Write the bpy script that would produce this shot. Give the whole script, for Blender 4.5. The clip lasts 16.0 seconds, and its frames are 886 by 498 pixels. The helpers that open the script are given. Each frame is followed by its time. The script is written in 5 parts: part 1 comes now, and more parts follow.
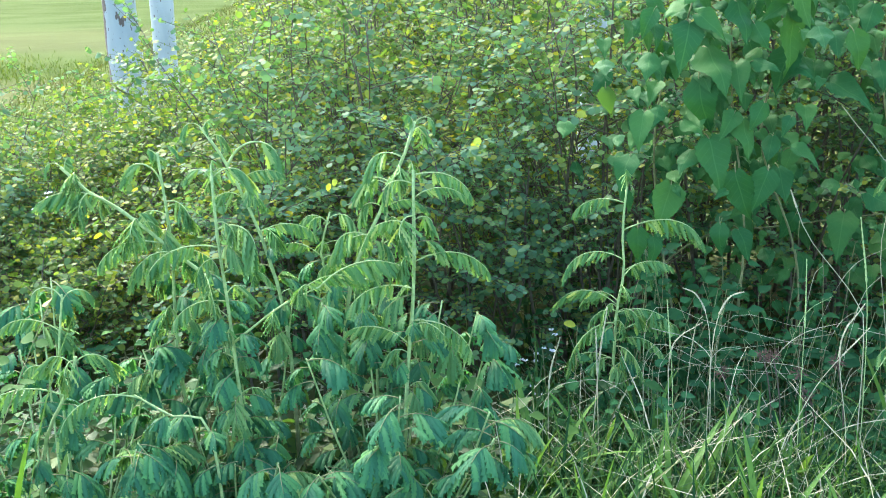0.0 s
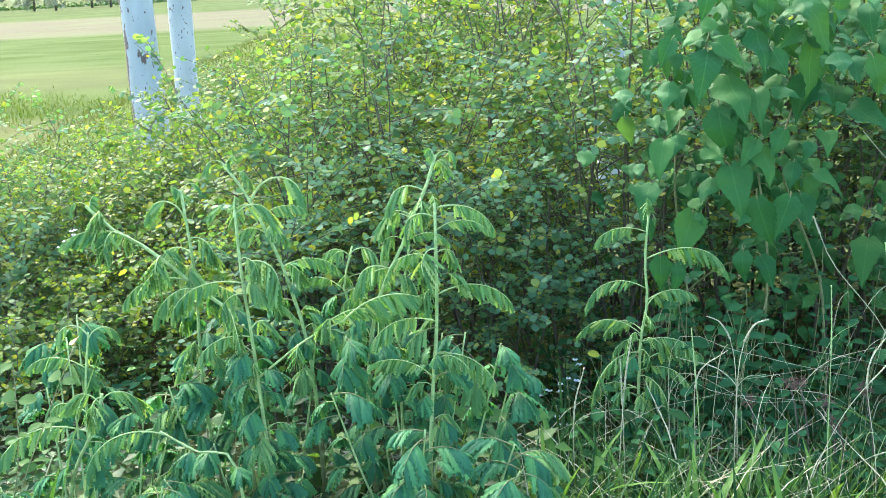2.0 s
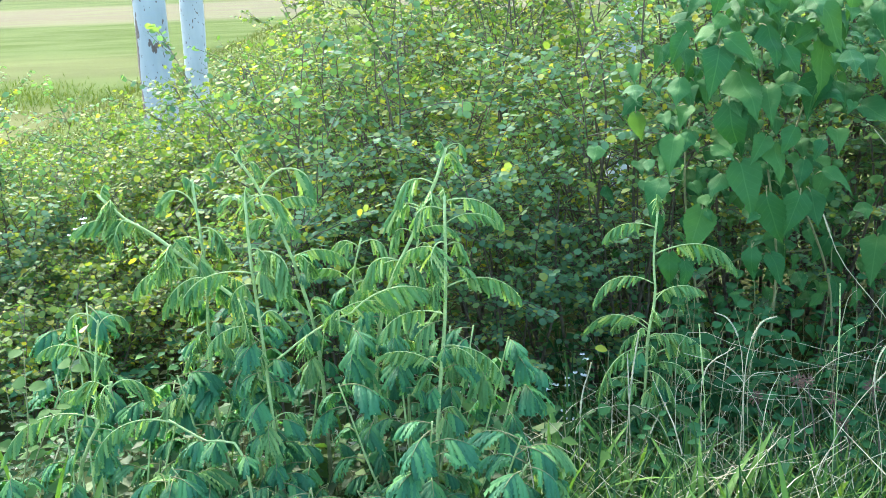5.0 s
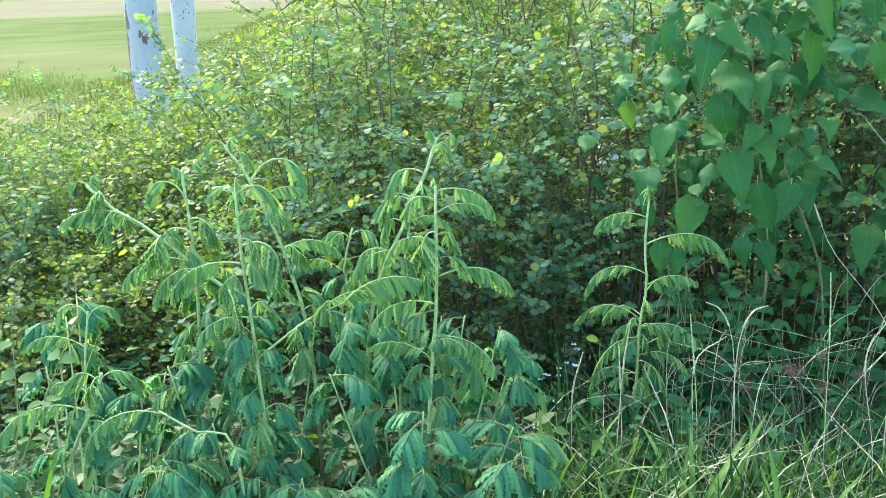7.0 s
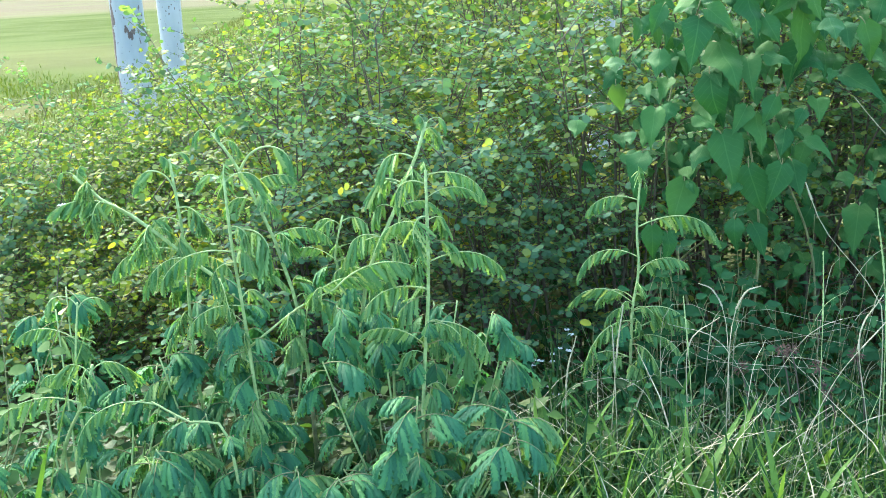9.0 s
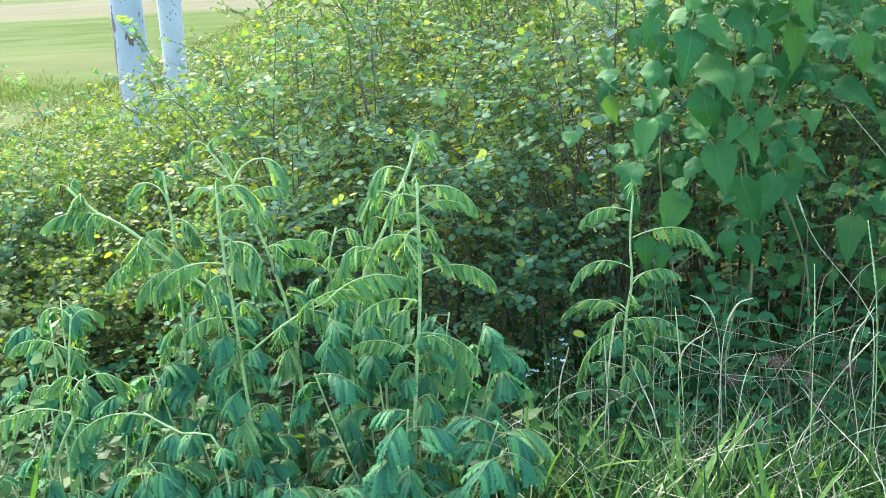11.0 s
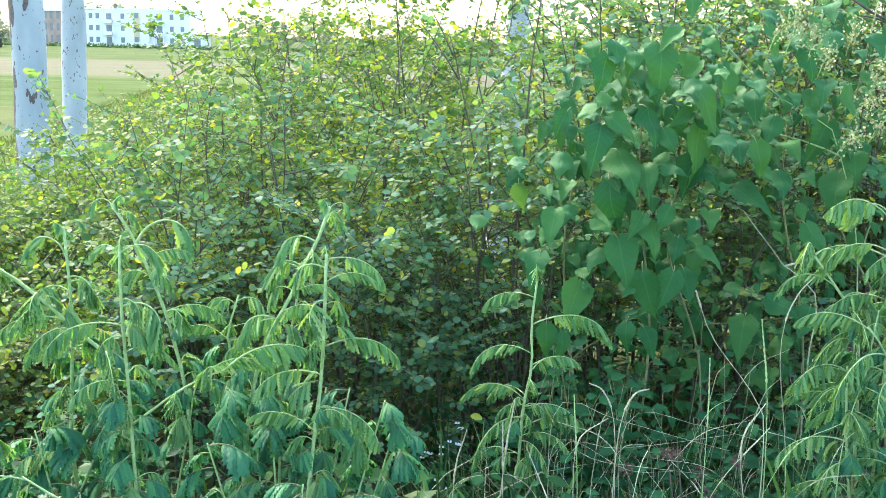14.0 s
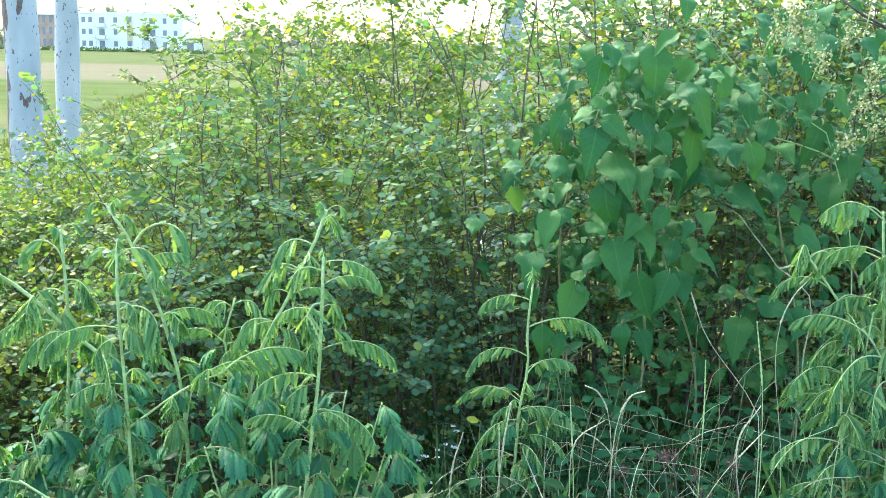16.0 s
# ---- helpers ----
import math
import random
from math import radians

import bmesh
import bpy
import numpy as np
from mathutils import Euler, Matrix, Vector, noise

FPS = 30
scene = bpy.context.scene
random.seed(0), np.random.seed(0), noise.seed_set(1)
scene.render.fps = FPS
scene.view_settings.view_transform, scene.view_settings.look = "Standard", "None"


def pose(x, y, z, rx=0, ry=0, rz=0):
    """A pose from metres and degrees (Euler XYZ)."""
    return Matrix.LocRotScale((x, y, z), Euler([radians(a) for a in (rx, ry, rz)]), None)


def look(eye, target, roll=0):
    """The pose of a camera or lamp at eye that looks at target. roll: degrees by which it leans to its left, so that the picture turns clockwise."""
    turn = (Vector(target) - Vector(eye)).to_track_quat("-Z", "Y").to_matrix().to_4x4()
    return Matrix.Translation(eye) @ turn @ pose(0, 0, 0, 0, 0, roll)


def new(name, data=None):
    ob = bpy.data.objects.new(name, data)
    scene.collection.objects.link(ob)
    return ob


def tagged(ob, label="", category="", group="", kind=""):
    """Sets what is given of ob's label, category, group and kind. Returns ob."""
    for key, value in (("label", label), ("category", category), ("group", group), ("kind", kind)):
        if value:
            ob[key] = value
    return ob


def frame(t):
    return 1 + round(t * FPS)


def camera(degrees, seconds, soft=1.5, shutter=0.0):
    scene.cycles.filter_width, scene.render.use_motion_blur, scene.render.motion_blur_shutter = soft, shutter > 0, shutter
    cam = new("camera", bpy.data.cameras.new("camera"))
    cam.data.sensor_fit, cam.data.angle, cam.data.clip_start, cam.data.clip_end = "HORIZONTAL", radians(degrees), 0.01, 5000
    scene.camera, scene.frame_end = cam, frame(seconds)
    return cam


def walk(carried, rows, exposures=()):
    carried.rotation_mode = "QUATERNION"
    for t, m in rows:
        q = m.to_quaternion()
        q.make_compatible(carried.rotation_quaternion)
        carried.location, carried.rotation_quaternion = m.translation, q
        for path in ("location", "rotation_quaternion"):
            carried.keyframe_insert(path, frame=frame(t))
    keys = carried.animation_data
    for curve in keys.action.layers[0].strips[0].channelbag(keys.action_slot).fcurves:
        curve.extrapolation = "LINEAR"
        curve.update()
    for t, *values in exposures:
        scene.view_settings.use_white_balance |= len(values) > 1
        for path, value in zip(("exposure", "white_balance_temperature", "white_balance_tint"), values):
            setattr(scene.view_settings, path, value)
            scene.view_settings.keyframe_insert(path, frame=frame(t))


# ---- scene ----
cam = camera(45.0, 16.0, soft=0.9, shutter=0.4)
PATH = [
    (0, (0.01, 0.003, 1.518), (-0.17, 1.915, 0.96), -2.1),
    (0.5, (0.001, -0.009, 1.523), (-0.186, 1.913, 1.001), -1.9),
    (1, (0.008, -0.004, 1.533), (-0.195, 1.921, 1.03), -2.7),
    (1.5, (0.012, -0.003, 1.533), (-0.197, 1.924, 1.039), -3.2),
    (2, (0.009, -0.001, 1.526), (-0.21, 1.922, 1.023), -3.3),
    (2.5, (0.012, -0.003, 1.53), (-0.217, 1.916, 1.017), -3.3),
    (3, (0.006, -0.012, 1.53), (-0.231, 1.908, 1.021), -2.7),
    (3.5, (-0.004, -0.019, 1.528), (-0.244, 1.902, 1.024), -2.2),
    (4, (0.002, -0.011, 1.529), (-0.24, 1.908, 1.021), -2.5),
    (6.5, (0.007, -0.004, 1.524), (-0.216, 1.913, 0.999), -2.7),
    (7, (0.008, -0.002, 1.523), (-0.211, 1.913, 0.992), -2.7),
    (7.5, (0.001, -0.008, 1.518), (-0.215, 1.907, 0.985), -2.2),
    (8, (0.011, 0.001, 1.51), (-0.204, 1.914, 0.969), -2.9),
    (8.5, (0.01, 0.005, 1.513), (-0.198, 1.914, 0.955), -3.4),
    (8.7, (0.005, 0.005, 1.5), (-0.197, 1.917, 0.95), -3.6),
    (10.8, (0.025, -0.008, 1.516), (-0.188, 1.908, 0.984), -3.1),
    (11, (0.031, 0.002, 1.52), (-0.176, 1.918, 0.984), -3.5),
    (11.5, (0.021, -0.005, 1.514), (-0.133, 1.926, 1.017), -2.0),
    (12, (0.025, -0.003, 1.519), (-0.081, 1.942, 1.063), -1.1),
    (12.5, (0.001, 0.004, 1.503), (-0.042, 1.966, 1.114), 1.2),
    (13, (0.0, -0.008, 1.505), (-0.017, 1.956, 1.129), 1.2),
    (13.5, (0.005, 0.0, 1.504), (-0.006, 1.964, 1.127), 0.7),
    (14, (-0.001, 0.001, 1.498), (-0.009, 1.963, 1.114), 1.3),
    (14.5, (0.0, 0.0, 1.5), (-0.001, 1.963, 1.114), 1.0),
    (15, (-0.003, -0.006, 1.498), (0.0, 1.957, 1.114), 1.4),
    (15.5, (-0.009, -0.01, 1.497), (-0.005, 1.953, 1.115), 1.5),
    (16, (-0.008, -0.005, 1.497), (-0.004, 1.959, 1.12), 1.3),
]
walk(cam, [(t, look(eye, target, roll)) for t, eye, target, roll in PATH],
     exposures=[(0.0, 2.84, 6400, 0), (8.7, 2.84, 6400, 0), (12.5, 2.82, 6350, 2), (16.0, 2.82, 6350, 2)])

# ---- light ----
SUN_AZ, SUN_EL = 325.0, 44.0        # degrees to the right of +y, and above the horizon
world = bpy.data.worlds.new("sky")
scene.world = world
world.use_nodes = True
wn = world.node_tree
sky = wn.nodes.new("ShaderNodeTexSky")
sky.sky_type = "NISHITA"
sky.sun_disc = False
sky.sun_elevation = radians(SUN_EL)
sky.sun_rotation = radians(SUN_AZ)
sky.air_density, sky.dust_density, sky.ozone_density = 1.0, 3.0, 1.0
wn.links.new(sky.outputs[0], wn.nodes["Background"].inputs[0])
wn.nodes["Background"].inputs[1].default_value = 0.15
sun = new("sun", bpy.data.lights.new("sun", "SUN"))
sun.data.energy, sun.data.angle, sun.data.color = 1.0, radians(14), (1.0, 0.93, 0.74)
sa, se = radians(SUN_AZ), radians(SUN_EL)
sun.matrix_world = look((math.sin(sa) * math.cos(se) * 60, math.cos(sa) * math.cos(se) * 60, math.sin(se) * 60), (0, 0, 0))

# ---- materials ----


def material(name):
    m = bpy.data.materials.new(name)
    m.use_nodes = True
    nt = m.node_tree
    return m, nt, nt.nodes["Principled BSDF"], nt.nodes["Material Output"]


def node(nt, kind, **inputs):
    n = nt.nodes.new(kind)
    for k, v in inputs.items():
        n.inputs[k.replace("_", " ")].default_value = v
    return n


def ramp(nt, source, stops):
    r = nt.nodes.new("ShaderNodeValToRGB")
    r.color_ramp.elements[0].position, r.color_ramp.elements[0].color = stops[0][0], (*stops[0][1], 1)
    r.color_ramp.elements[1].position, r.color_ramp.elements[1].color = stops[-1][0], (*stops[-1][1], 1)
    for at, colour in stops[1:-1]:
        e = r.color_ramp.elements.new(at)
        e.color = (*colour, 1)
    nt.links.new(source, r.inputs[0])
    return r.outputs[0]


def blend(nt, factor, a, b, mode="MIX"):
    n = nt.nodes.new("ShaderNodeMix")
    n.data_type, n.blend_type = "RGBA", mode
    for v, i in ((factor, 0), (a, 6), (b, 7)):
        if isinstance(v, (int, float)):
            n.inputs[i].default_value = v
        elif isinstance(v, tuple):
            n.inputs[i].default_value = (*v, 1)
        else:
            nt.links.new(v, n.inputs[i])
    return n.outputs[2]


def math_node(nt, op, a, b=None):
    n = nt.nodes.new("ShaderNodeMath")
    n.operation = op
    for i, v in enumerate((a, b)):
        if v is None:
            continue
        if isinstance(v, (int, float)):
            n.inputs[i].default_value = v
        else:
            nt.links.new(v, n.inputs[i])
    return n.outputs[0]


def noise_tex(nt, scale, detail=3.0, coords="Object", stretch=None):
    tc = nt.nodes.new("ShaderNodeTexCoord")
    n = node(nt, "ShaderNodeTexNoise", Scale=scale, Detail=detail)
    out = tc.outputs[coords]
    if stretch:
        mp = nt.nodes.new("ShaderNodeMapping")
        mp.inputs["Scale"].default_value = stretch
        nt.links.new(out, mp.inputs[0])
        out = mp.outputs[0]
    nt.links.new(out, n.inputs["Vector"])
    return n.outputs[0]


def bump(nt, bsdf, height, strength, distance):
    b = node(nt, "ShaderNodeBump", Strength=strength, Distance=distance)
    nt.links.new(height, b.inputs["Height"])
    nt.links.new(b.outputs[0], bsdf.inputs["Normal"])


def leaf_material(name, stops, rough=0.5, through_light=0.4, glow=(1.25, 1.15, 0.5), vein=False, spots=0.35, grain=60.0, gloss=0.22):
    """Leaves: colour by leaf and by plant, blotches, light let through the blade."""
    m, nt, bsdf, out = material(name)
    geo = nt.nodes.new("ShaderNodeNewGeometry")
    info = nt.nodes.new("ShaderNodeObjectInfo")
    pick = math_node(nt, "FRACT", math_node(nt, "ADD", geo.outputs["Random Per Island"], math_node(nt, "MULTIPLY", info.outputs["Random"], 0.37)))
    colour = ramp(nt, pick, stops)
    fine = noise_tex(nt, grain, 4)
    colour = blend(nt, math_node(nt, "MULTIPLY", fine, spots), colour, (0.55, 0.62, 0.4), "MULTIPLY")
    height = fine
    if vein:
        tc = nt.nodes.new("ShaderNodeTexCoord")
        sep = nt.nodes.new("ShaderNodeSeparateXYZ")
        nt.links.new(tc.outputs["Object"], sep.inputs[0])
        side = math_node(nt, "ABSOLUTE", sep.outputs[1])
        mid = math_node(nt, "LESS_THAN", side, 0.012)
        stripes = math_node(nt, "FRACT", math_node(nt, "MULTIPLY", math_node(nt, "SUBTRACT", sep.outputs[0], math_node(nt, "MULTIPLY", side, 0.9)), 7.0))
        ribs = math_node(nt, "LESS_THAN", stripes, 0.09)
        veins = math_node(nt, "MAXIMUM", mid, math_node(nt, "MULTIPLY", ribs, 0.5))
        colour = blend(nt, math_node(nt, "MULTIPLY", veins, 0.22), colour, (0.12, 0.26, 0.09))
        height = math_node(nt, "SUBTRACT", fine, math_node(nt, "MULTIPLY", veins, 0.8))
    nt.links.new(colour, bsdf.inputs["Base Color"])
    bsdf.inputs["Roughness"].default_value = rough
    bsdf.inputs["Specular IOR Level"].default_value = gloss
    bump(nt, bsdf, height, 0.35, 0.004)
    trans = nt.nodes.new("ShaderNodeBsdfTranslucent")
    nt.links.new(blend(nt, 1.0, colour, glow, "MULTIPLY"), trans.inputs[0])
    mix = nt.nodes.new("ShaderNodeMixShader")
    mix.inputs[0].default_value = through_light
    nt.links.new(bsdf.outputs[0], mix.inputs[1])
    nt.links.new(trans.outputs[0], mix.inputs[2])
    nt.links.new(mix.outputs[0], out.inputs[0])
    return m


def plain_material(name, dark, light, scale=30.0, rough=0.8, stretch=None, depth=0.003, gloss=0.4):
    m, nt, bsdf, out = material(name)
    n = noise_tex(nt, scale, 5, stretch=stretch)
    nt.links.new(ramp(nt, n, [(0.3, dark), (0.7, light)]), bsdf.inputs["Base Color"])
    bsdf.inputs["Roughness"].default_value = rough
    bsdf.inputs["Specular IOR Level"].default_value = gloss
    bump(nt, bsdf, n, 0.5, depth)
    return m


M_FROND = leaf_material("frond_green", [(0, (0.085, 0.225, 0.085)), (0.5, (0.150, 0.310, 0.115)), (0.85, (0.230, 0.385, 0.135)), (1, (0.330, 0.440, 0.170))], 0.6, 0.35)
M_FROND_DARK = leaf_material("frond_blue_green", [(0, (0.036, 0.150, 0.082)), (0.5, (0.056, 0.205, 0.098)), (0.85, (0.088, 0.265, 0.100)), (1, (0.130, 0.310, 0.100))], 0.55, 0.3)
M_GREENSTEM = plain_material("hairy_green_stem", (0.227, 0.341, 0.130), (0.389, 0.503, 0.227), 90, 0.75, depth=0.001)
M_OLDSTEM = plain_material("brown_green_stem", (0.12, 0.14, 0.06), (0.24, 0.25, 0.12), 60, 0.8, depth=0.001)
M_HEART = leaf_material("heart_leaf_green", [(0, (0.010, 0.060, 0.026)), (0.35, (0.020, 0.094, 0.036)), (0.7, (0.034, 0.128, 0.042)), (1, (0.066, 0.180, 0.046))], 0.6, 0.22, vein=True, grain=9.0, gloss=0.16)
# one hedge leaf, two colours: shade painted into the cool, sunlight into the yellow
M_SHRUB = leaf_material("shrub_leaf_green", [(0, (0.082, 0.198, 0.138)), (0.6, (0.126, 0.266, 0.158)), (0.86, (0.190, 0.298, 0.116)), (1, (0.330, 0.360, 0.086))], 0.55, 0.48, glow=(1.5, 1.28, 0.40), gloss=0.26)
M_SUNSHRUB = leaf_material("sun_painted_shrub_leaf", [(0, (0.074, 0.160, 0.072)), (0.45, (0.114, 0.208, 0.074)), (0.75, (0.180, 0.258, 0.072)), (0.93, (0.265, 0.312, 0.072)), (1, (0.370, 0.362, 0.066))], 0.5, 0.5, glow=(1.22, 1.22, 0.42))
M_WEED = leaf_material("weed_leaf", [(0, (0.020, 0.090, 0.042)), (0.5, (0.036, 0.135, 0.055)), (0.85, (0.060, 0.185, 0.060)), (1, (0.110, 0.240, 0.060))], 0.7, 0.35)
M_GRASS = leaf_material("grass_blade", [(0, (0.014, 0.060, 0.020)), (0.5, (0.030, 0.098, 0.032)), (0.8, (0.056, 0.142, 0.038)), (0.95, (0.110, 0.205, 0.055)), (1, (0.200, 0.230, 0.110))], 0.5, 0.4)
M_BROADGRASS = leaf_material("broad_grass_blade", [(0, (0.050, 0.150, 0.034)), (0.6, (0.085, 0.205, 0.046)), (1, (0.150, 0.280, 0.060))], 0.45, 0.4)
M_SEEDLING = leaf_material("seedling_leaf", [(0, (0.042, 0.125, 0.036)), (1, (0.085, 0.180, 0.046))], 0.7, 0.4)
M_BUDTIP = leaf_material("pink_brown_bud", [(0, (0.42, 0.26, 0.14)), (1, (0.52, 0.34, 0.20))], 0.6, 0.3)
M_DRY = plain_material("dry_grass", (0.269, 0.258, 0.168), (0.471, 0.459, 0.325), 80, 0.8, depth=0.001)
M_TWIG = plain_material("brown_twig_bark", (0.060, 0.052, 0.040), (0.125, 0.110, 0.082), 60, 0.9)
M_CREAM = plain_material("cream_blossom", (0.281, 0.295, 0.126), (0.454, 0.453, 0.226), 80, 0.7, depth=0.001)
M_WHITE = plain_material("white_petal", (0.68, 0.7, 0.7), (0.82, 0.83, 0.82), 80, 0.6, depth=0.001)
M_YELLOWLEAF = leaf_material("yellowing_leaf", [(0, (0.224, 0.304, 0.040)), (1, (0.360, 0.360, 0.056))], 0.5, 0.4)
M_CROWN = leaf_material("eucalyptus_leaf", [(0, (0.05, 0.11, 0.05)), (1, (0.10, 0.18, 0.075))], 0.45, 0.35)
# distance haze is mixed into this crown colour: pale, greyed, bluish
M_HAZETREE = leaf_material("haze_toned_far_leaf", [(0, (0.17, 0.21, 0.20)), (1, (0.24, 0.28, 0.27))], 0.7, 0.35, grain=1.0)
M_FIELDBLADE = leaf_material("field_blade", [(0, (0.055, 0.100, 0.012)), (0.7, (0.075, 0.122, 0.018)), (1, (0.110, 0.132, 0.035))], 0.6, 0.45)
M_BUNDBLADE = leaf_material("bund_blade", [(0, (0.055, 0.085, 0.018)), (0.6, (0.075, 0.102, 0.025)), (1, (0.110, 0.118, 0.045))], 0.7, 0.4)


def bark_material(name, limit):
    """Pale smooth bark with torn brown patches."""
    m, nt, bsdf, out = material(name)
    pale = ramp(nt, noise_tex(nt, 7, 5, stretch=(1, 1, 0.35)), [(0.3, (0.31, 0.35, 0.37)), (0.7, (0.43, 0.46, 0.48))])
    big = noise_tex(nt, 5.0, 8, stretch=(1.3, 1.3, 0.42))
    tc = nt.nodes.new("ShaderNodeTexCoord")
    sep = nt.nodes.new("ShaderNodeSeparateXYZ")
    nt.links.new(tc.outputs["Object"], sep.inputs[0])
    torn = math_node(nt, "MULTIPLY", math_node(nt, "MAXIMUM", math_node(nt, "SUBTRACT", -0.035, sep.outputs[0]), 0.0), 2.3)
    patch = math_node(nt, "GREATER_THAN", math_node(nt, "ADD", big, torn), limit)
    small = math_node(nt, "GREATER_THAN", noise_tex(nt, 26, 2, stretch=(1.2, 1.2, 0.7)), 0.665)
    mask = math_node(nt, "MAXIMUM", patch, small)
    brown = ramp(nt, noise_tex(nt, 45, 4), [(0.3, (0.09, 0.065, 0.055)), (0.7, (0.19, 0.145, 0.125))])
    nt.links.new(blend(nt, mask, pale, brown), bsdf.inputs["Base Color"])
    bsdf.inputs["Roughness"].default_value = 0.8
    bump(nt, bsdf, math_node(nt, "SUBTRACT", math_node(nt, "MULTIPLY", big, 0.4), mask), 0.6, 0.006)
    return m


M_BARK = bark_material("pale_torn_bark", 0.625)
M_SMOOTHBARK = bark_material("pale_smooth_bark", 0.74)


def ground_material():
    """Leaf-strewn soil on the bank; strips of green and fallow crop on the plain below."""
    m, nt, bsdf, out = material("bank_and_fields")
    geo = nt.nodes.new("ShaderNodeNewGeometry")
    sep = nt.nodes.new("ShaderNodeSeparateXYZ")
    nt.links.new(geo.outputs["Position"], sep.inputs[0])
    soil = ramp(nt, noise_tex(nt, 14, 6), [(0.3, (0.045, 0.055, 0.022)), (0.55, (0.07, 0.085, 0.032)), (0.75, (0.12, 0.12, 0.055))])
    wob = math_node(nt, "MULTIPLY", math_node(nt, "SUBTRACT", noise_tex(nt, 0.05, 5), 0.5), 9.0)
    far = math_node(nt, "ADD", math_node(nt, "ADD", sep.outputs[1], math_node(nt, "MULTIPLY", sep.outputs[0], 0.04)), wob)
    bands = ramp(nt, math_node(nt, "DIVIDE", far, 300.0), [
        (0.05, (0.048, 0.065, 0.016)), (0.08, (0.092, 0.090, 0.034)), (0.099, (0.092, 0.093, 0.034)), (0.107, (0.042, 0.071, 0.008)), (0.126, (0.046, 0.074, 0.009)),
        (0.142, (0.081, 0.093, 0.034)), (0.168, (0.081, 0.093, 0.032)), (0.19, (0.040, 0.069, 0.007)), (0.295, (0.044, 0.072, 0.009)),
        (0.315, (0.113, 0.100, 0.070)), (0.48, (0.118, 0.101, 0.076)), (0.52, (0.051, 0.076, 0.015)), (0.8, (0.055, 0.076, 0.020)), (1, (0.053, 0.067, 0.023))])
    crop = noise_tex(nt, 1.4, 8, stretch=(0.35, 1.0, 1.0))
    bands = blend(nt, math_node(nt, "MULTIPLY", crop, 0.6), bands, (0.55, 0.6, 0.45), "MULTIPLY")
    tufts = ramp(nt, noise_tex(nt, 0.22, 7, stretch=(0.5, 1.4, 1.0)), [(0.4, (0.0, 0.0, 0.0)), (0.62, (1.0, 1.0, 1.0))])
    bands = blend(nt, math_node(nt, "MULTIPLY", tufts, 0.35), bands, (0.115, 0.145, 0.055))
    on_plain = nt.nodes.new("ShaderNodeMapRange")
    on_plain.inputs[1].default_value, on_plain.inputs[2].default_value = 9.0, 15.0
    nt.links.new(math_node(nt, "ADD", sep.outputs[1], math_node(nt, "MULTIPLY", wob, 0.3)), on_plain.inputs[0])
    nt.links.new(blend(nt, on_plain.outputs[0], soil, bands), bsdf.inputs["Base Color"])
    bsdf.inputs["Roughness"].default_value = 1.0
    bsdf.inputs["Specular IOR Level"].default_value = 0.05
    bump(nt, bsdf, noise_tex(nt, 9, 6), 0.8, 0.05)
    return m


M_GROUND = ground_material()
M_DYKE = plain_material("bleached_dyke_grass", (0.060, 0.090, 0.020), (0.095, 0.118, 0.034), 1.6, 1.0, depth=0.02, gloss=0.03)
M_WALL = plain_material("white_render_wall", (0.82, 0.82, 0.80), (0.88, 0.88, 0.86), 0.25, 0.9)
M_CREAMWALL = plain_material("cream_wall", (0.62, 0.52, 0.34), (0.72, 0.62, 0.42), 0.25, 0.9)
M_BRICKWALL = plain_material("raw_brick_wall", (0.36, 0.24, 0.19), (0.50, 0.37, 0.30), 0.5, 0.9)
# dark panes raised to pale grey, standing in for haze over the fields
M_GLASS = plain_material("haze_lifted_glass", (0.20, 0.22, 0.24), (0.30, 0.32, 0.34), 1.0, 0.15)
M_SEED = plain_material("brown_seed_head", (0.07, 0.045, 0.035), (0.17, 0.11, 0.085), 90, 0.9, depth=0.001)

# ---- mesh tools ----


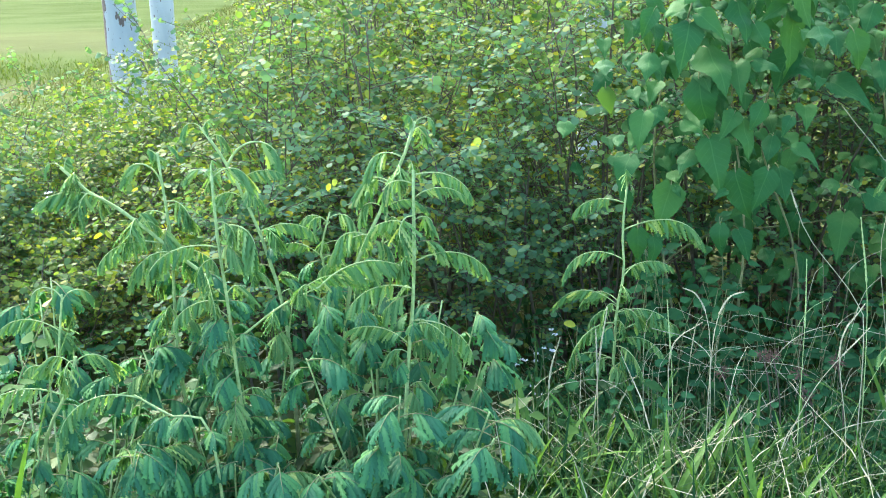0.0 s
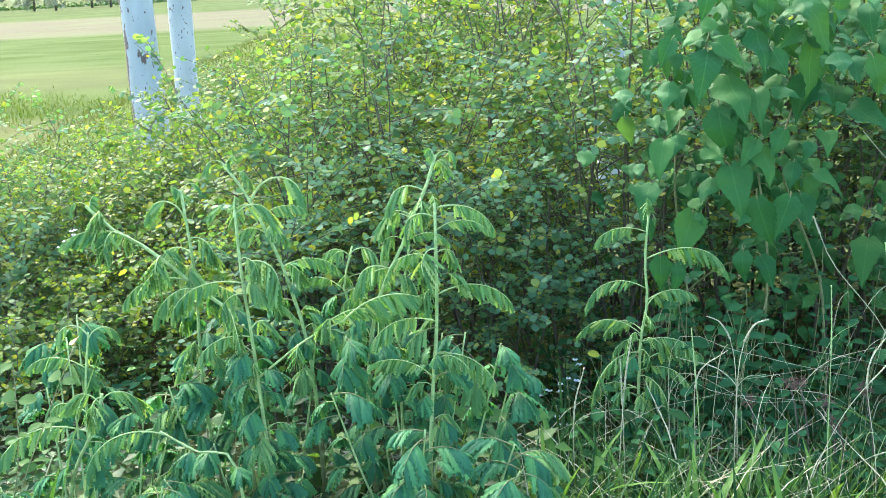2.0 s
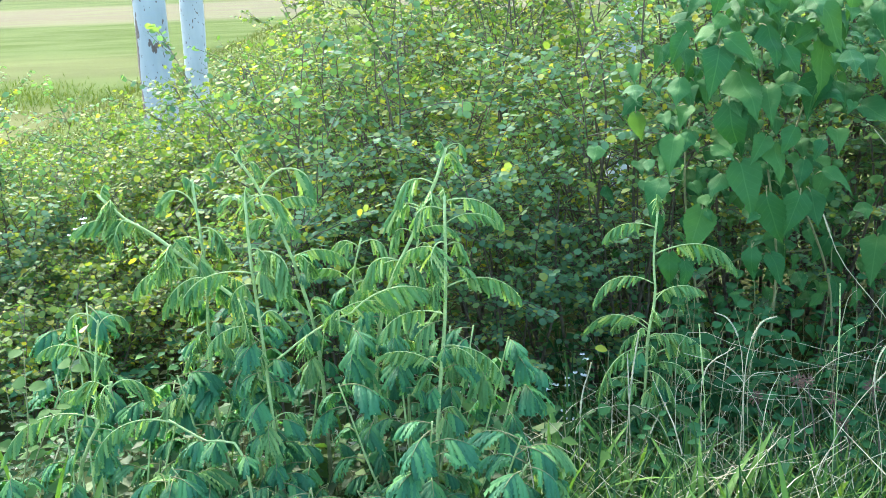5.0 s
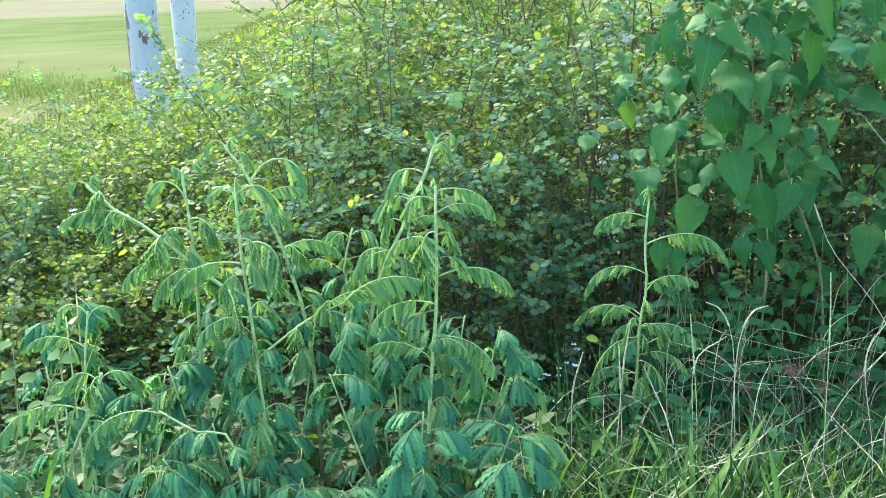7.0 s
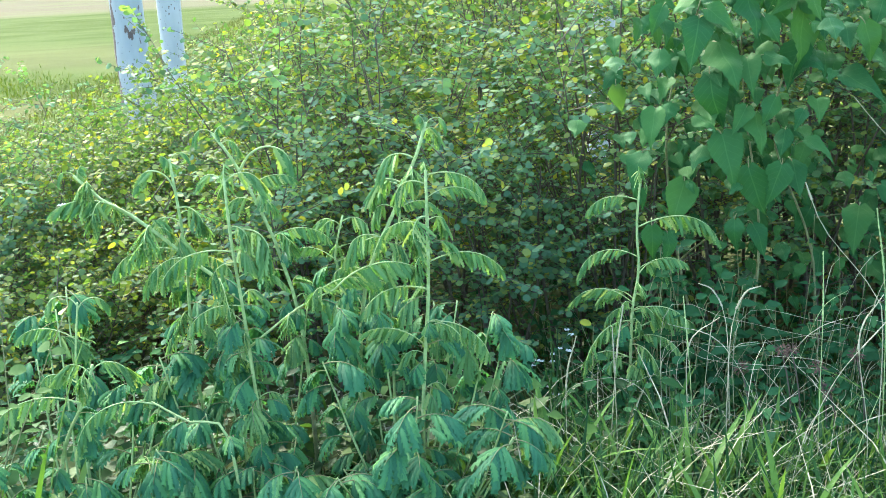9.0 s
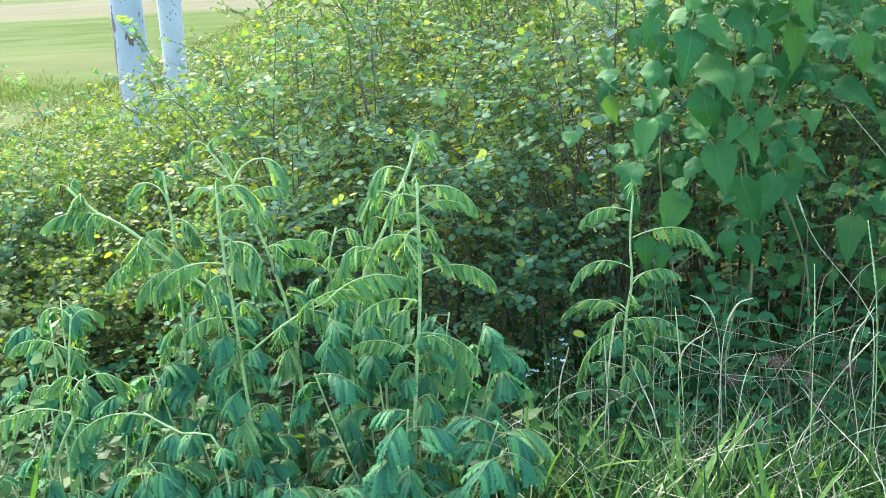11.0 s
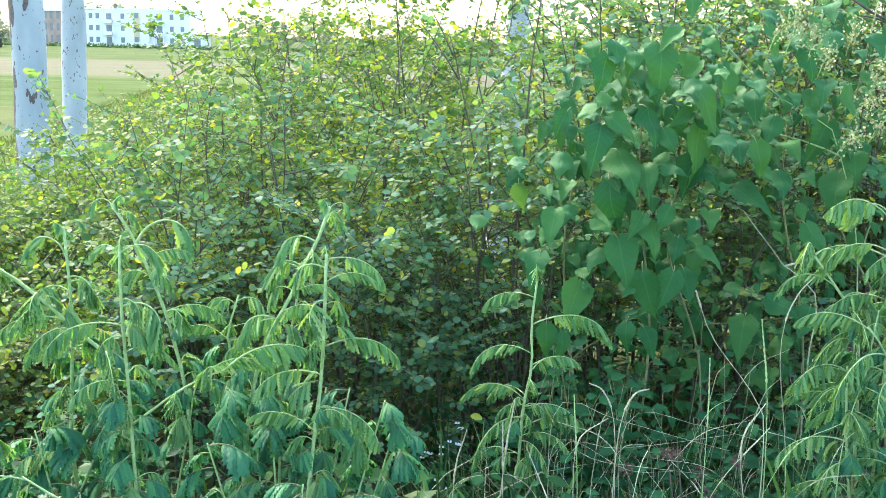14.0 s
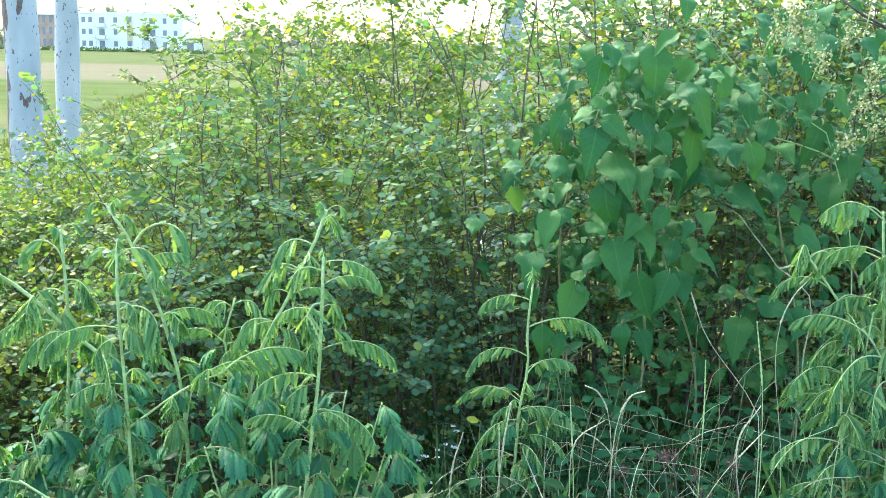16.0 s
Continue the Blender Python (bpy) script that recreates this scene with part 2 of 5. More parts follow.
class Mesh:
    """Gathers vertices and faces of one mesh."""

    def __init__(self):
        self.v, self.f, self.m, self.n = [], [], [], 0

    def add(self, verts, faces, slot=0):
        verts = np.asarray(verts, float).reshape(-1, 3)
        self.v.append(verts)
        for group in faces:
            group = np.asarray(group, int)
            if len(group):
                self.f.append(group + self.n)
                self.m.append(np.full(len(group), slot))
        self.n += len(verts)

    def tube(self, points, radii, sides=6, slot=0, cap=True):
        p = np.asarray(points, float)
        r = np.broadcast_to(np.asarray(radii, float), (len(p),))
        t = np.gradient(p, axis=0)
        t /= np.linalg.norm(t, axis=1, keepdims=True) + 1e-9
        ref = np.array([0.31, 0.2, 0.93]) if abs(t[0][2]) < 0.8 else np.array([0.9, 0.3, 0.1])
        a = np.cross(t, ref)
        a /= np.linalg.norm(a, axis=1, keepdims=True) + 1e-9
        b = np.cross(t, a)
        ang = np.arange(sides) * 2 * np.pi / sides
        ring = p[:, None] + r[:, None, None] * (np.cos(ang)[None, :, None] * a[:, None] + np.sin(ang)[None, :, None] * b[:, None])
        quads = []
        for i in range(len(p) - 1):
            for j in range(sides):
                k = (j + 1) % sides
                quads.append((i * sides + j, i * sides + k, (i + 1) * sides + k, (i + 1) * sides + j))
        verts = np.concatenate([ring.reshape(-1, 3), p[:1], p[-1:]])
        tris = [((len(p) - 1) * sides + j, (len(p) - 1) * sides + (j + 1) % sides, len(p) * sides + 1) for j in range(sides)]
        tris += [((j + 1) % sides, j, len(p) * sides) for j in range(sides)]
        self.add(verts, [quads, tris if cap else []], slot)

    def leaves(self, pos, way, normal, length, width, shape, slot=0):
        """Many leaves at once; way runs along the blade, normal off its face."""
        pos, way, normal = (np.asarray(x, float).reshape(-1, 3) for x in (pos, way, normal))
        if not len(pos):
            return
        way = way / (np.linalg.norm(way, axis=1, keepdims=True) + 1e-9)
        side = np.cross(normal, way)
        side /= np.linalg.norm(side, axis=1, keepdims=True) + 1e-9
        normal = np.cross(way, side)
        length = np.broadcast_to(np.asarray(length, float), (len(pos),))[:, None, None]
        width = np.broadcast_to(np.asarray(width, float), (len(pos),))[:, None, None]
        tv, tf = shape
        verts = pos[:, None] + length * tv[None, :, :1] * way[:, None] + width * tv[None, :, 1:2] * side[:, None] + length * tv[None, :, 2:] * normal[:, None]
        shift = (np.arange(len(pos)) * len(tv))[:, None, None]
        self.add(verts, [(np.asarray(g)[None] + shift).reshape(-1, len(g[0])) for g in tf], slot)

    def data(self, name, materials, smooth=True):
        me = bpy.data.meshes.new(name)
        v = np.concatenate(self.v)
        total = sum(len(g) for g in self.f)
        loops = np.concatenate([g.ravel() for g in self.f])
        sizes = np.concatenate([np.full(len(g), g.shape[1]) for g in self.f])
        me.vertices.add(len(v))
        me.vertices.foreach_set("co", v.ravel())
        me.loops.add(len(loops))
        me.loops.foreach_set("vertex_index", loops.astype(np.int32))
        me.polygons.add(total)
        me.polygons.foreach_set("loop_start", np.concatenate([[0], np.cumsum(sizes)[:-1]]).astype(np.int32))
        me.polygons.foreach_set("material_index", np.concatenate(self.m).astype(np.int32))
        me.polygons.foreach_set("use_smooth", np.full(total, smooth))
        me.update(calc_edges=True)
        me.validate()
        for mat in materials:
            me.materials.append(mat)
        return me


def thing(name, where, label, category, group="", kind=""):
    root = new(name)
    root.empty_display_size = 0.1
    root.matrix_basis = pose(*where)
    return tagged(root, label, category, group, kind)


def part(name, mesh, parent=None, m=None, label=""):
    ob = new(name, mesh)
    if parent is not None:
        ob.parent = parent
    if m is not None:
        ob.matrix_basis = m
    if label:
        tagged(ob, label)
    return ob


def shape_leaf(profile, cup=0.06, curl=0.05):
    """A blade from its half widths along the length: base, ribs of two points a side, tip."""
    n = len(profile)
    verts = [(0.0, 0.0, 0.0)]
    for u, w in profile:
        verts += [(u, 0.0, -curl * u * u), (u, w / 2, cup * w - curl * u * u), (u, -w / 2, cup * w - curl * u * u)]
    verts.append((1.0, 0.0, -curl))
    quads, tris = [], []
    tris += [(0, 1, 2), (0, 3, 1)]
    for i in range(n - 1):
        a, b = 1 + 3 * i, 4 + 3 * i
        quads += [(a, b, b + 1, a + 1), (a, a + 2, b + 2, b)]
    a, tip = 1 + 3 * (n - 1), 1 + 3 * n
    tris += [(a, tip, a + 1), (a, a + 2, tip)]
    return np.array(verts), [quads, tris] if quads else [tris]


# a small rounded blade of six points, bent along its length
OVAL = (np.array([(0, 0, 0), (0.26, 0.46, -0.01), (0.26, -0.46, 0.03), (0.74, 0.48, -0.09), (0.74, -0.48, -0.03), (1, 0, -0.14)]),
        [[(1, 2, 4, 3)], [(0, 2, 1), (3, 4, 5)]])
SMALL = shape_leaf([(0.5, 1.0)], 0.10, 0.06)
def finger(teeth, blunt, fold, droop):
    """A pinna: two rows of folded leaflets, roofed along the midrib, with a toothed edge and a blunt tip."""
    us, ws, zs = [], [], []
    for k in range(teeth):
        for f, w, z in ((0.02, 0.50, 0.15), (0.86, 1.0, 1.0)):
            u = (k + f) / teeth
            us.append(u)
            ws.append(0.5 * w * min(1.0, 0.45 + 2.4 * u) * (1 - blunt * max(0.0, (u - 0.55) / 0.45) ** 2))
            zs.append(z)
    verts = []
    for u, w, low in zip(us, ws, zs):
        z = -droop * u * u
        verts += [(u, 0.0, z), (u + 0.04, w, z - fold * low), (u + 0.04, -w, z - fold * low)]
    n = len(us)
    quads = []
    for i in range(n - 1):
        a, b = 3 * i, 3 * i + 3
        quads += [(a, b, b + 1, a + 1), (a, a + 2, b + 2, b)]
    verts.append((1.0, 0.0, -droop))
    a = 3 * (n - 1)
    return np.array(verts), [quads, [(a, 3 * n, a + 1), (a, a + 2, 3 * n)]]


LEAFLET = finger(5, 0.4, 0.07, 0.16)
BROADLET = finger(5, 0.12, 0.10, 0.30)
HAIR = (np.array([(0, -0.5, 0), (0, 0.5, 0), (1, 0, 0)]), [[(0, 1, 2)]])
POINTED = shape_leaf([(0.12, 0.8), (0.35, 1.0), (0.7, 0.55)], 0.10, 0.12)
LANCE = shape_leaf([(0.3, 1.0), (0.7, 0.6)], 0.05, 0.15)


def unit(v):
    v = np.asarray(v, float)
    return v / (np.linalg.norm(v) + 1e-9)


def bow(a, b, sag, n=6):
    """Points on a shallow arc from a to b."""
    a, b = np.asarray(a, float), np.asarray(b, float)
    s = np.linspace(0, 1, n)[:, None]
    return a + (b - a) * s + np.asarray(sag, float) * (4 * s * (1 - s))


def spline(points, n=12):
    """A smooth line through a few given places."""
    p = np.asarray(points, float)
    at = np.concatenate([[0], np.cumsum(np.linalg.norm(np.diff(p, axis=0), axis=1))])
    p2 = np.vstack([2 * p[0] - p[1], p, 2 * p[-1] - p[-2]])
    out = []
    for s in np.linspace(0, at[-1], n):
        i = min(int(np.searchsorted(at, s, "right")) - 1, len(p) - 2)
        u = (s - at[i]) / (at[i + 1] - at[i])
        a, b, c, d = p2[i:i + 4]
        out.append(0.5 * (2 * b + (c - a) * u + (2 * a - 5 * b + 4 * c - d) * u * u + (3 * b - a - 3 * c + d) * u ** 3))
    return np.array(out)


# ---- ground and plain ----


def ground_height(x, y):
    """The verge is level, then the bank falls to the plain."""
    s = np.clip((np.asarray(y, float) - 3.2) / 15.0, 0, 1)
    fall = -2.3 * s * s * (3 - 2 * s)
    return fall + 0.05 * np.sin(1.3 * np.asarray(x, float) + 0.7 * y) * np.clip(1 - np.abs(y) / 60, 0, 1)


def build_ground():
    g = Mesh()
    ys = np.concatenate([-np.geomspace(400, 3, 14), np.linspace(-2, 22, 70), np.geomspace(23, 3500, 46)])
    half = np.concatenate([np.linspace(0, 8, 22)[1:], np.geomspace(9, 2500, 26)])
    xs = np.concatenate([-half[::-1], [0], half])
    gx, gy = np.meshgrid(xs, ys)
    z = ground_height(gx, gy)
    z = z + np.where((gy > 10) & (gy < 60), 0.08 * np.sin(gx * 0.9) * np.sin(gy * 0.6), 0)
    nx = len(xs)
    quads = [(j * nx + i, j * nx + i + 1, (j + 1) * nx + i + 1, (j + 1) * nx + i) for j in range(len(ys) - 1) for i in range(nx - 1)]
    g.add(np.stack([gx, gy, z], -1), [quads])
    tagged(new("ground", g.data("ground", [M_GROUND])), "grassy bank falling to flat green and fallow fields", "ground", kind="structure")


build_ground()


def blade_field(rng, count, xr, yr, height, width, lean, dry=0.1, floor=ground_height, avoid=None):
    """Grass blades: bent tapering strips."""
    g = Mesh()
    x, y = rng.uniform(*xr, count), rng.uniform(*yr, count)
    if avoid is not None:
        keep = avoid(x, y, rng)
        x, y = x[keep], y[keep]
    n = len(x)
    z = floor(x, y) - 0.01
    az = rng.uniform(0, 2 * np.pi, n)
    h = height * rng.uniform(0.45, 1.25, n)
    bend = lean * rng.uniform(0.2, 1.5, n)
    w = width * rng.uniform(0.5, 1.4, n)
    out = np.stack([np.cos(az), np.sin(az), 0 * az], -1)
    tw = az + np.pi / 2 + rng.uniform(-0.7, 0.7, n)
    across = np.stack([np.cos(tw), np.sin(tw), 0 * az], -1)
    verts = []
    for u, k in ((0, 0.7), (0.35, 1.0), (0.7, 0.75), (1.0, 0.05)):
        c = np.stack([x, y, z], -1) + out * (bend * h * u * u)[:, None]
        c[:, 2] += h * (u - 0.35 * np.minimum(bend, 1.6) * u * u)
        verts += [c - across * (w * k / 2)[:, None], c + across * (w * k / 2)[:, None]]
    v = np.stack(verts, 1)
    q = np.array([(0, 1, 3, 2), (2, 3, 5, 4), (4, 5, 7, 6)])
    g.add(v, [(q[None] + (np.arange(n) * 8)[:, None, None]).reshape(-1, 4)])
    return g


def near_verge(x, y, rng):
    """Thick on the open verge, thin under the bushes and the tall weeds."""
    thick = np.clip((x + 0.45) / 0.5, 0.12, 1) * np.clip((2.95 - y) / 0.5, 0.12, 1)
    return rng.uniform(0, 1, len(x)) < thick


rng = np.random.default_rng(5)
grass = new("grass", blade_field(rng, 21000, (-1.9, 2.2), (1.7, 3.8), 0.34, 0.0085, 0.85, avoid=near_verge).data("grass", [M_GRASS]))
tagged(grass, "tall tangled green verge grass", "grass", kind="stuff")
straw = new("straw", blade_field(rng, 1500, (-0.6, 2.2), (1.7, 3.5), 0.44, 0.0035, 1.2, avoid=near_verge).data("straw", [M_DRY]))
tagged(straw, "thin dry straw tangled in the verge grass", "dry grass", kind="stuff")
def leaf_litter(rng, count, xr, yr):
    """Dry fallen leaves, lying loose on the soil."""
    g = Mesh()
    x, y = rng.uniform(*xr, count), rng.uniform(*yr, count)
    az = rng.uniform(0, 2 * np.pi, count)
    at = np.stack([x, y, ground_height(x, y) + rng.uniform(0.004, 0.03, count)], -1)
    way = np.stack([np.cos(az), np.sin(az), rng.normal(0, 0.25, count)], -1)
    size = rng.uniform(0.018, 0.05, count)
    g.leaves(at, way, np.array([0, 0, 1.0]) + rng.normal(0, 0.35, (count, 3)), size, size * 0.42, SMALL)
    return g


litter = new("leaf_litter", leaf_litter(rng, 2200, (-2.4, 0.6), (1.95, 3.9)).data("leaf_litter", [M_DRY]))
tagged(litter, "pale dry fallen leaves on the soil under the plants", "leaf litter", kind="stuff")
short = new("short_grass", blade_field(rng, 5000, (-5.5, 5.5), (-4, 3.2), 0.15, 0.011, 0.8).data("short_grass", [M_GRASS]))
tagged(short, "short green grass along the road verge", "grass", kind="stuff")


def crop_edge(x, y, rng):
    """A loose belt of taller crop."""
    return rng.uniform(0, 1, len(x)) < np.exp(-((y - 35.5 - 1.5 * np.sin(x * 0.45)) / 3.4) ** 2)


crop = new("field_grass", blade_field(rng, 26000, (-32, 0), (28, 46), 0.24, 0.026, 0.7, avoid=crop_edge).data("field_grass", [M_FIELDBLADE]))
tagged(crop, "bright green field grass below the bank", "grass", kind="stuff")


def bund_height(x, y):
    """A low grassy dyke that runs away across the fields."""
    u = (np.asarray(x, float) + 18.0 + 0.143 * (np.asarray(y, float) - 54.0)) / 4.6
    rise = np.clip(np.minimum(u, 2.0 - u) * 2.0, 0, 1)
    return ground_height(x, y) - 0.06 + 0.45 * rise * rise * (3 - 2 * rise) * np.clip((np.asarray(y, float) - 17) / 8, 0, 1) * np.clip((190 - np.asarray(y, float)) / 110, 0.12, 1)


def build_bund():
    g = Mesh()
    ys = np.concatenate([np.linspace(18, 70, 60), np.geomspace(72, 300, 40)])
    us = np.linspace(-0.3, 9.5, 22)
    gy, gu = np.meshgrid(ys, us, indexing="ij")
    gx = gu - 18.0 - 0.143 * (gy - 54.0)
    z = bund_height(gx, gy) + 0.05 * np.sin(gy * 1.1 + gu) * np.sin(gu * 1.7) * np.clip(gu, 0, 1)
    n = len(us)
    g.add(np.stack([gx, gy, z], -1), [[(j * n + i, j * n + i + 1, (j + 1) * n + i + 1, (j + 1) * n + i) for j in range(len(ys) - 1) for i in range(n - 1)]])
    tagged(new("dyke", g.data("dyke", [M_DYKE])), "low sunlit grassy dyke between the fields", "dyke", kind="structure")
    r = np.random.default_rng(15)

    def on_dyke(x, y, q):
        u = x + 18.0 + 0.143 * (y - 54.0)
        return (u > -0.2) & (u < 7.5) & (q.uniform(0, 1, len(x)) < np.clip(34 / y, 0, 1))

    tuft = new("dyke_grass", blade_field(r, 38000, (-24, -3), (19, 75), 0.26, 0.022, 0.8, floor=bund_height, avoid=on_dyke).data("dyke_grass", [M_BUNDBLADE]))
    tagged(tuft, "pale sun-bleached grass on the dyke", "grass", kind="stuff")


build_bund()


def ground_cover(rng, count, xr, yr, tall=1.0):
    g = Mesh()
    x, y = rng.uniform(*xr, count) + rng.normal(0, 0.2, count), np.maximum(rng.uniform(*yr, count) + rng.normal(0, 0.1, count), yr[0])
    h = tall * rng.uniform(0.03, 0.32, count) * np.clip((y - 1.6) / 1.4, 0.3, 1)
    z = ground_height(x, y) + h
    az = rng.uniform(0, 2 * np.pi, count)
    way = np.stack([np.cos(az), np.sin(az), rng.uniform(-0.5, 0.2, count)], -1)
    nor = np.stack([rng.normal(0, 0.35, count), rng.normal(-0.3, 0.35, count), np.ones(count)], -1)
    ln = tall * rng.uniform(0.02, 0.055, count)
    g.leaves(np.stack([x, y, z], -1), way, nor, ln, ln * 0.62, SMALL)
    for i in range(0, count, 20):
        g.tube(bow((x[i], y[i], z[i] - h[i]), (x[i], y[i], z[i]), (0.01, 0, 0), 3), 0.0018, 3, 1)
    return g


tagged(new("ground_cover", ground_cover(rng, 15000, (-3.2, 2.6), (2.05, 6.5)).data("ground_cover", [M_WEED, M_OLDSTEM])), "dense low broad-leaved weeds under the bushes", "weeds", kind="stuff")
tagged(new("low_weeds", ground_cover(rng, 6000, (-1.7, -0.2), (1.75, 2.6), 1.5).data("low_weeds", [M_GRASS, M_OLDSTEM])), "dark low weeds round the feet of the feathery plants", "weeds", kind="stuff")

# ---- shrubs on the bank ----


def shrub_meshes(seed, height, spread, stems, leaf, shape, mat, twiggy=1.0):
    """One shrub: woody stems with side branches and twigs, and its foliage."""
    r = np.random.default_rng(seed)
    woods, green = [], Mesh()
    pos, way, nor, ln = [], [], [], []

    def leafy(a, b, n, size):
        t = unit(np.subtract(b, a))
        side = unit(np.cross(t, (0, 0, 1)))
        for k in range(n):
            s = (k + 0.6) / n
            sgn = 1 if k % 2 else -1
            pos.append(np.add(a, np.subtract(b, a) * s))
            way.append(t * 0.55 + side * sgn * 0.9 + r.normal(0, 0.28, 3) + (0, 0, -0.12))
            nor.append(np.array([0, 0, 0.9]) + 0.55 * unit((pos[-1][0], pos[-1][1], 0.0)) + r.normal(0, 0.55, 3))
            ln.append(size * r.uniform(0.5, 1.3))

    for _ in range(stems):
        az = r.uniform(0, 2 * np.pi)
        lean = spread * r.uniform(0.15, 1.0)
        h = height * r.uniform(0.65, 1.08)
        foot = np.array([r.normal(0, 0.08), r.normal(0, 0.08), -0.03])
        top = foot + (math.cos(az) * lean, math.sin(az) * lean, h)
        line = bow(foot, top, (-math.cos(az) * lean * 0.18, -math.sin(az) * lean * 0.18, 0.0), 8) + np.cumsum(r.normal(0, 0.008, (8, 3)), 0)
        wood = Mesh()
        woods.append(wood)
        wood.tube(line, np.linspace(0.0065, 0.0013, 8) * (0.6 + 0.3 * height), 5)
        for k in range(5, 7):
            leafy(line[k], line[k + 1], 9, leaf * 0.9)
        for _ in range(int(9 * twiggy)):
            s = r.uniform(0.18, 0.98)
            i = min(int(s * 7), 6)
            start = line[i] + (line[i + 1] - line[i]) * (s * 7 - i)
            ba, be = r.uniform(0, 2 * np.pi), r.uniform(0.0, 0.9)
            blen = r.uniform(0.18, 0.42) * (1.15 - 0.55 * s)
            end = start + blen * np.array([math.cos(ba) * math.cos(be), math.sin(ba) * math.cos(be), math.sin(be)])
            br = bow(start, end, (0, 0, 0.06 * blen), 5)
            wood.tube(br[::2], np.linspace(0.0026, 0.0010, 3), 3, cap=False)
            leafy(br[1], br[4], max(4, int(blen / leaf * 1.3)), leaf)
            for _ in range(3):
                q = br[r.integers(1, 5)]
                ta = ba + r.uniform(-1.3, 1.3)
                te = be * 0.6 + r.uniform(-0.35, 0.4)
                tl = r.uniform(0.10, 0.24)
                e = q + tl * np.array([math.cos(ta) * math.cos(te), math.sin(ta) * math.cos(te), math.sin(te)])
                wood.tube([q, e], [0.0014, 0.0007], 3, cap=False)
                leafy(q, e, max(4, int(tl / leaf * 1.6)), leaf)
    green.leaves(pos, way, nor, ln, np.array(ln) * 0.74, shape)
    return [w.data("stem", [M_TWIG]) for w in woods], green.data("foliage", [mat])


def build_shrubs():
    r = np.random.default_rng(11)
    heights = (0.5, 0.7, 0.9, 1.2, 1.5, 1.8, 2.1, 2.4)
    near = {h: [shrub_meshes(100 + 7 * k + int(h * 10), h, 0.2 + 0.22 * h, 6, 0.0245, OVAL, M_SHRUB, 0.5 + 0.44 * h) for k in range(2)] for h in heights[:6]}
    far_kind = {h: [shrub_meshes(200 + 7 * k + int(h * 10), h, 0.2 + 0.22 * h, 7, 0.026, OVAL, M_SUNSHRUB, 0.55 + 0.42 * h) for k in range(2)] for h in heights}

    def place(x, y, top, far):
        if abs(x - 0.066 * y) < (0.26 if y > 4.4 else 0.16):      # a thin spot in the hedge, through which a trunk shows
            top = min(top, 1.2)
        z = float(ground_height(x, y))
        # the hedge drops towards its low end, so that the field shows over it
        top = min(top, 1.44 - y * np.interp(x / y, [-0.56, -0.53, -0.51, -0.45, -0.42, -0.36, -0.335, -0.28, -0.22, -0.19, -0.12], [0.02, 0.1, 0.165, 0.155, 0.122, 0.105, 0.08, 0.056, 0.03, -0.03, -0.3]))
        size = top - z
        if size < 0.25:
            return
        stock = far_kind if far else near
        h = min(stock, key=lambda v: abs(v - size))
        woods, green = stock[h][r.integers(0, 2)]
        root = thing("shrub", (x, y, z), "bushy shrub on the bank, its small leaves coloured sunlit yellow-green" if far else "twiggy shrub with small rounded dull green leaves",
                     "shrub", "shrubs on the bank")
        root.matrix_basis = pose(x, y, z, 0, 0, r.uniform(0, 360)) @ Matrix.Diagonal((max(0.8, size / h), max(0.8, size / h), size / h, 1))
        for wood in woods:
            part("stem", wood, root)
        part("foliage", green, root)

    # near rows: the hedge climbs away from the verge, and from the low left to the right
    for y, share in ((3.45, 0.52), (3.8, 0.70), (4.3, 0.87), (5.0, 1.0)):
        for x in np.arange(-2.8, 2.2, 0.40):
            top = np.interp(x, [-2.4, -2.0, -1.8, -1.5, -1.2, -0.8, -0.3, 0.3, 0.6], [0.9, 0.9, 0.9, 0.95, 1.3, 1.75, 2.02, 2.05, 2.05])
            if x > 0.5 and y < 5:
                continue
            if x > 0.25:
                share = 1.0
            if x > 0.25 and y < 3.8:
                continue
            # back and left plants take the sun-yellowed leaf colour
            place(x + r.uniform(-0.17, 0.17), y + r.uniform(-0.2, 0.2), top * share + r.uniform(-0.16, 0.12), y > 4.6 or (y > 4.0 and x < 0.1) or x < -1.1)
    # thick growth behind the vines
    for x in np.arange(0.5, 2.8, 0.34):
        for y, top in ((3.9, 1.75), (4.65, 2.15)):
            place(x + r.uniform(-0.1, 0.1), y + r.uniform(-0.12, 0.12), top + r.uniform(-0.1, 0.12), False)
    # lone taller shoots at the low end
    for x, y, top in ((-2.2, 4.2, 1.3), (-2.35, 4.35, 1.05), (-2.6, 6.0, 1.15), (-0.75, 6.0, 1.7), (-0.4, 6.2, 1.8), (-0.1, 5.9, 1.75), (-0.95, 6.1, 1.6)):
        place(x, y, top, y > 5)
    # low growth round the pale trunks
    for x in np.arange(-3.6, -1.0, 0.42):
        for y in (5.4, 6.4, 7.6):
            q = x * 6.4 / y          # bearing from the verge
            top = np.interp(q, [-3.3, -3.0, -2.75, -2.5, -2.2, -1.8, -1.2], [0.6, 0.6, 0.7, 0.85, 1.0, 1.2, 1.35])
            place(x + r.uniform(-0.15, 0.15), y + r.uniform(-0.2, 0.2), top + r.uniform(-0.2, 0.1), True)
    # high back row behind the vines
    for x in np.arange(0.8, 3.0, 0.4):
        place(x, 5.5 + r.uniform(-0.2, 0.2), 2.45 + r.uniform(-0.12, 0.1), False)
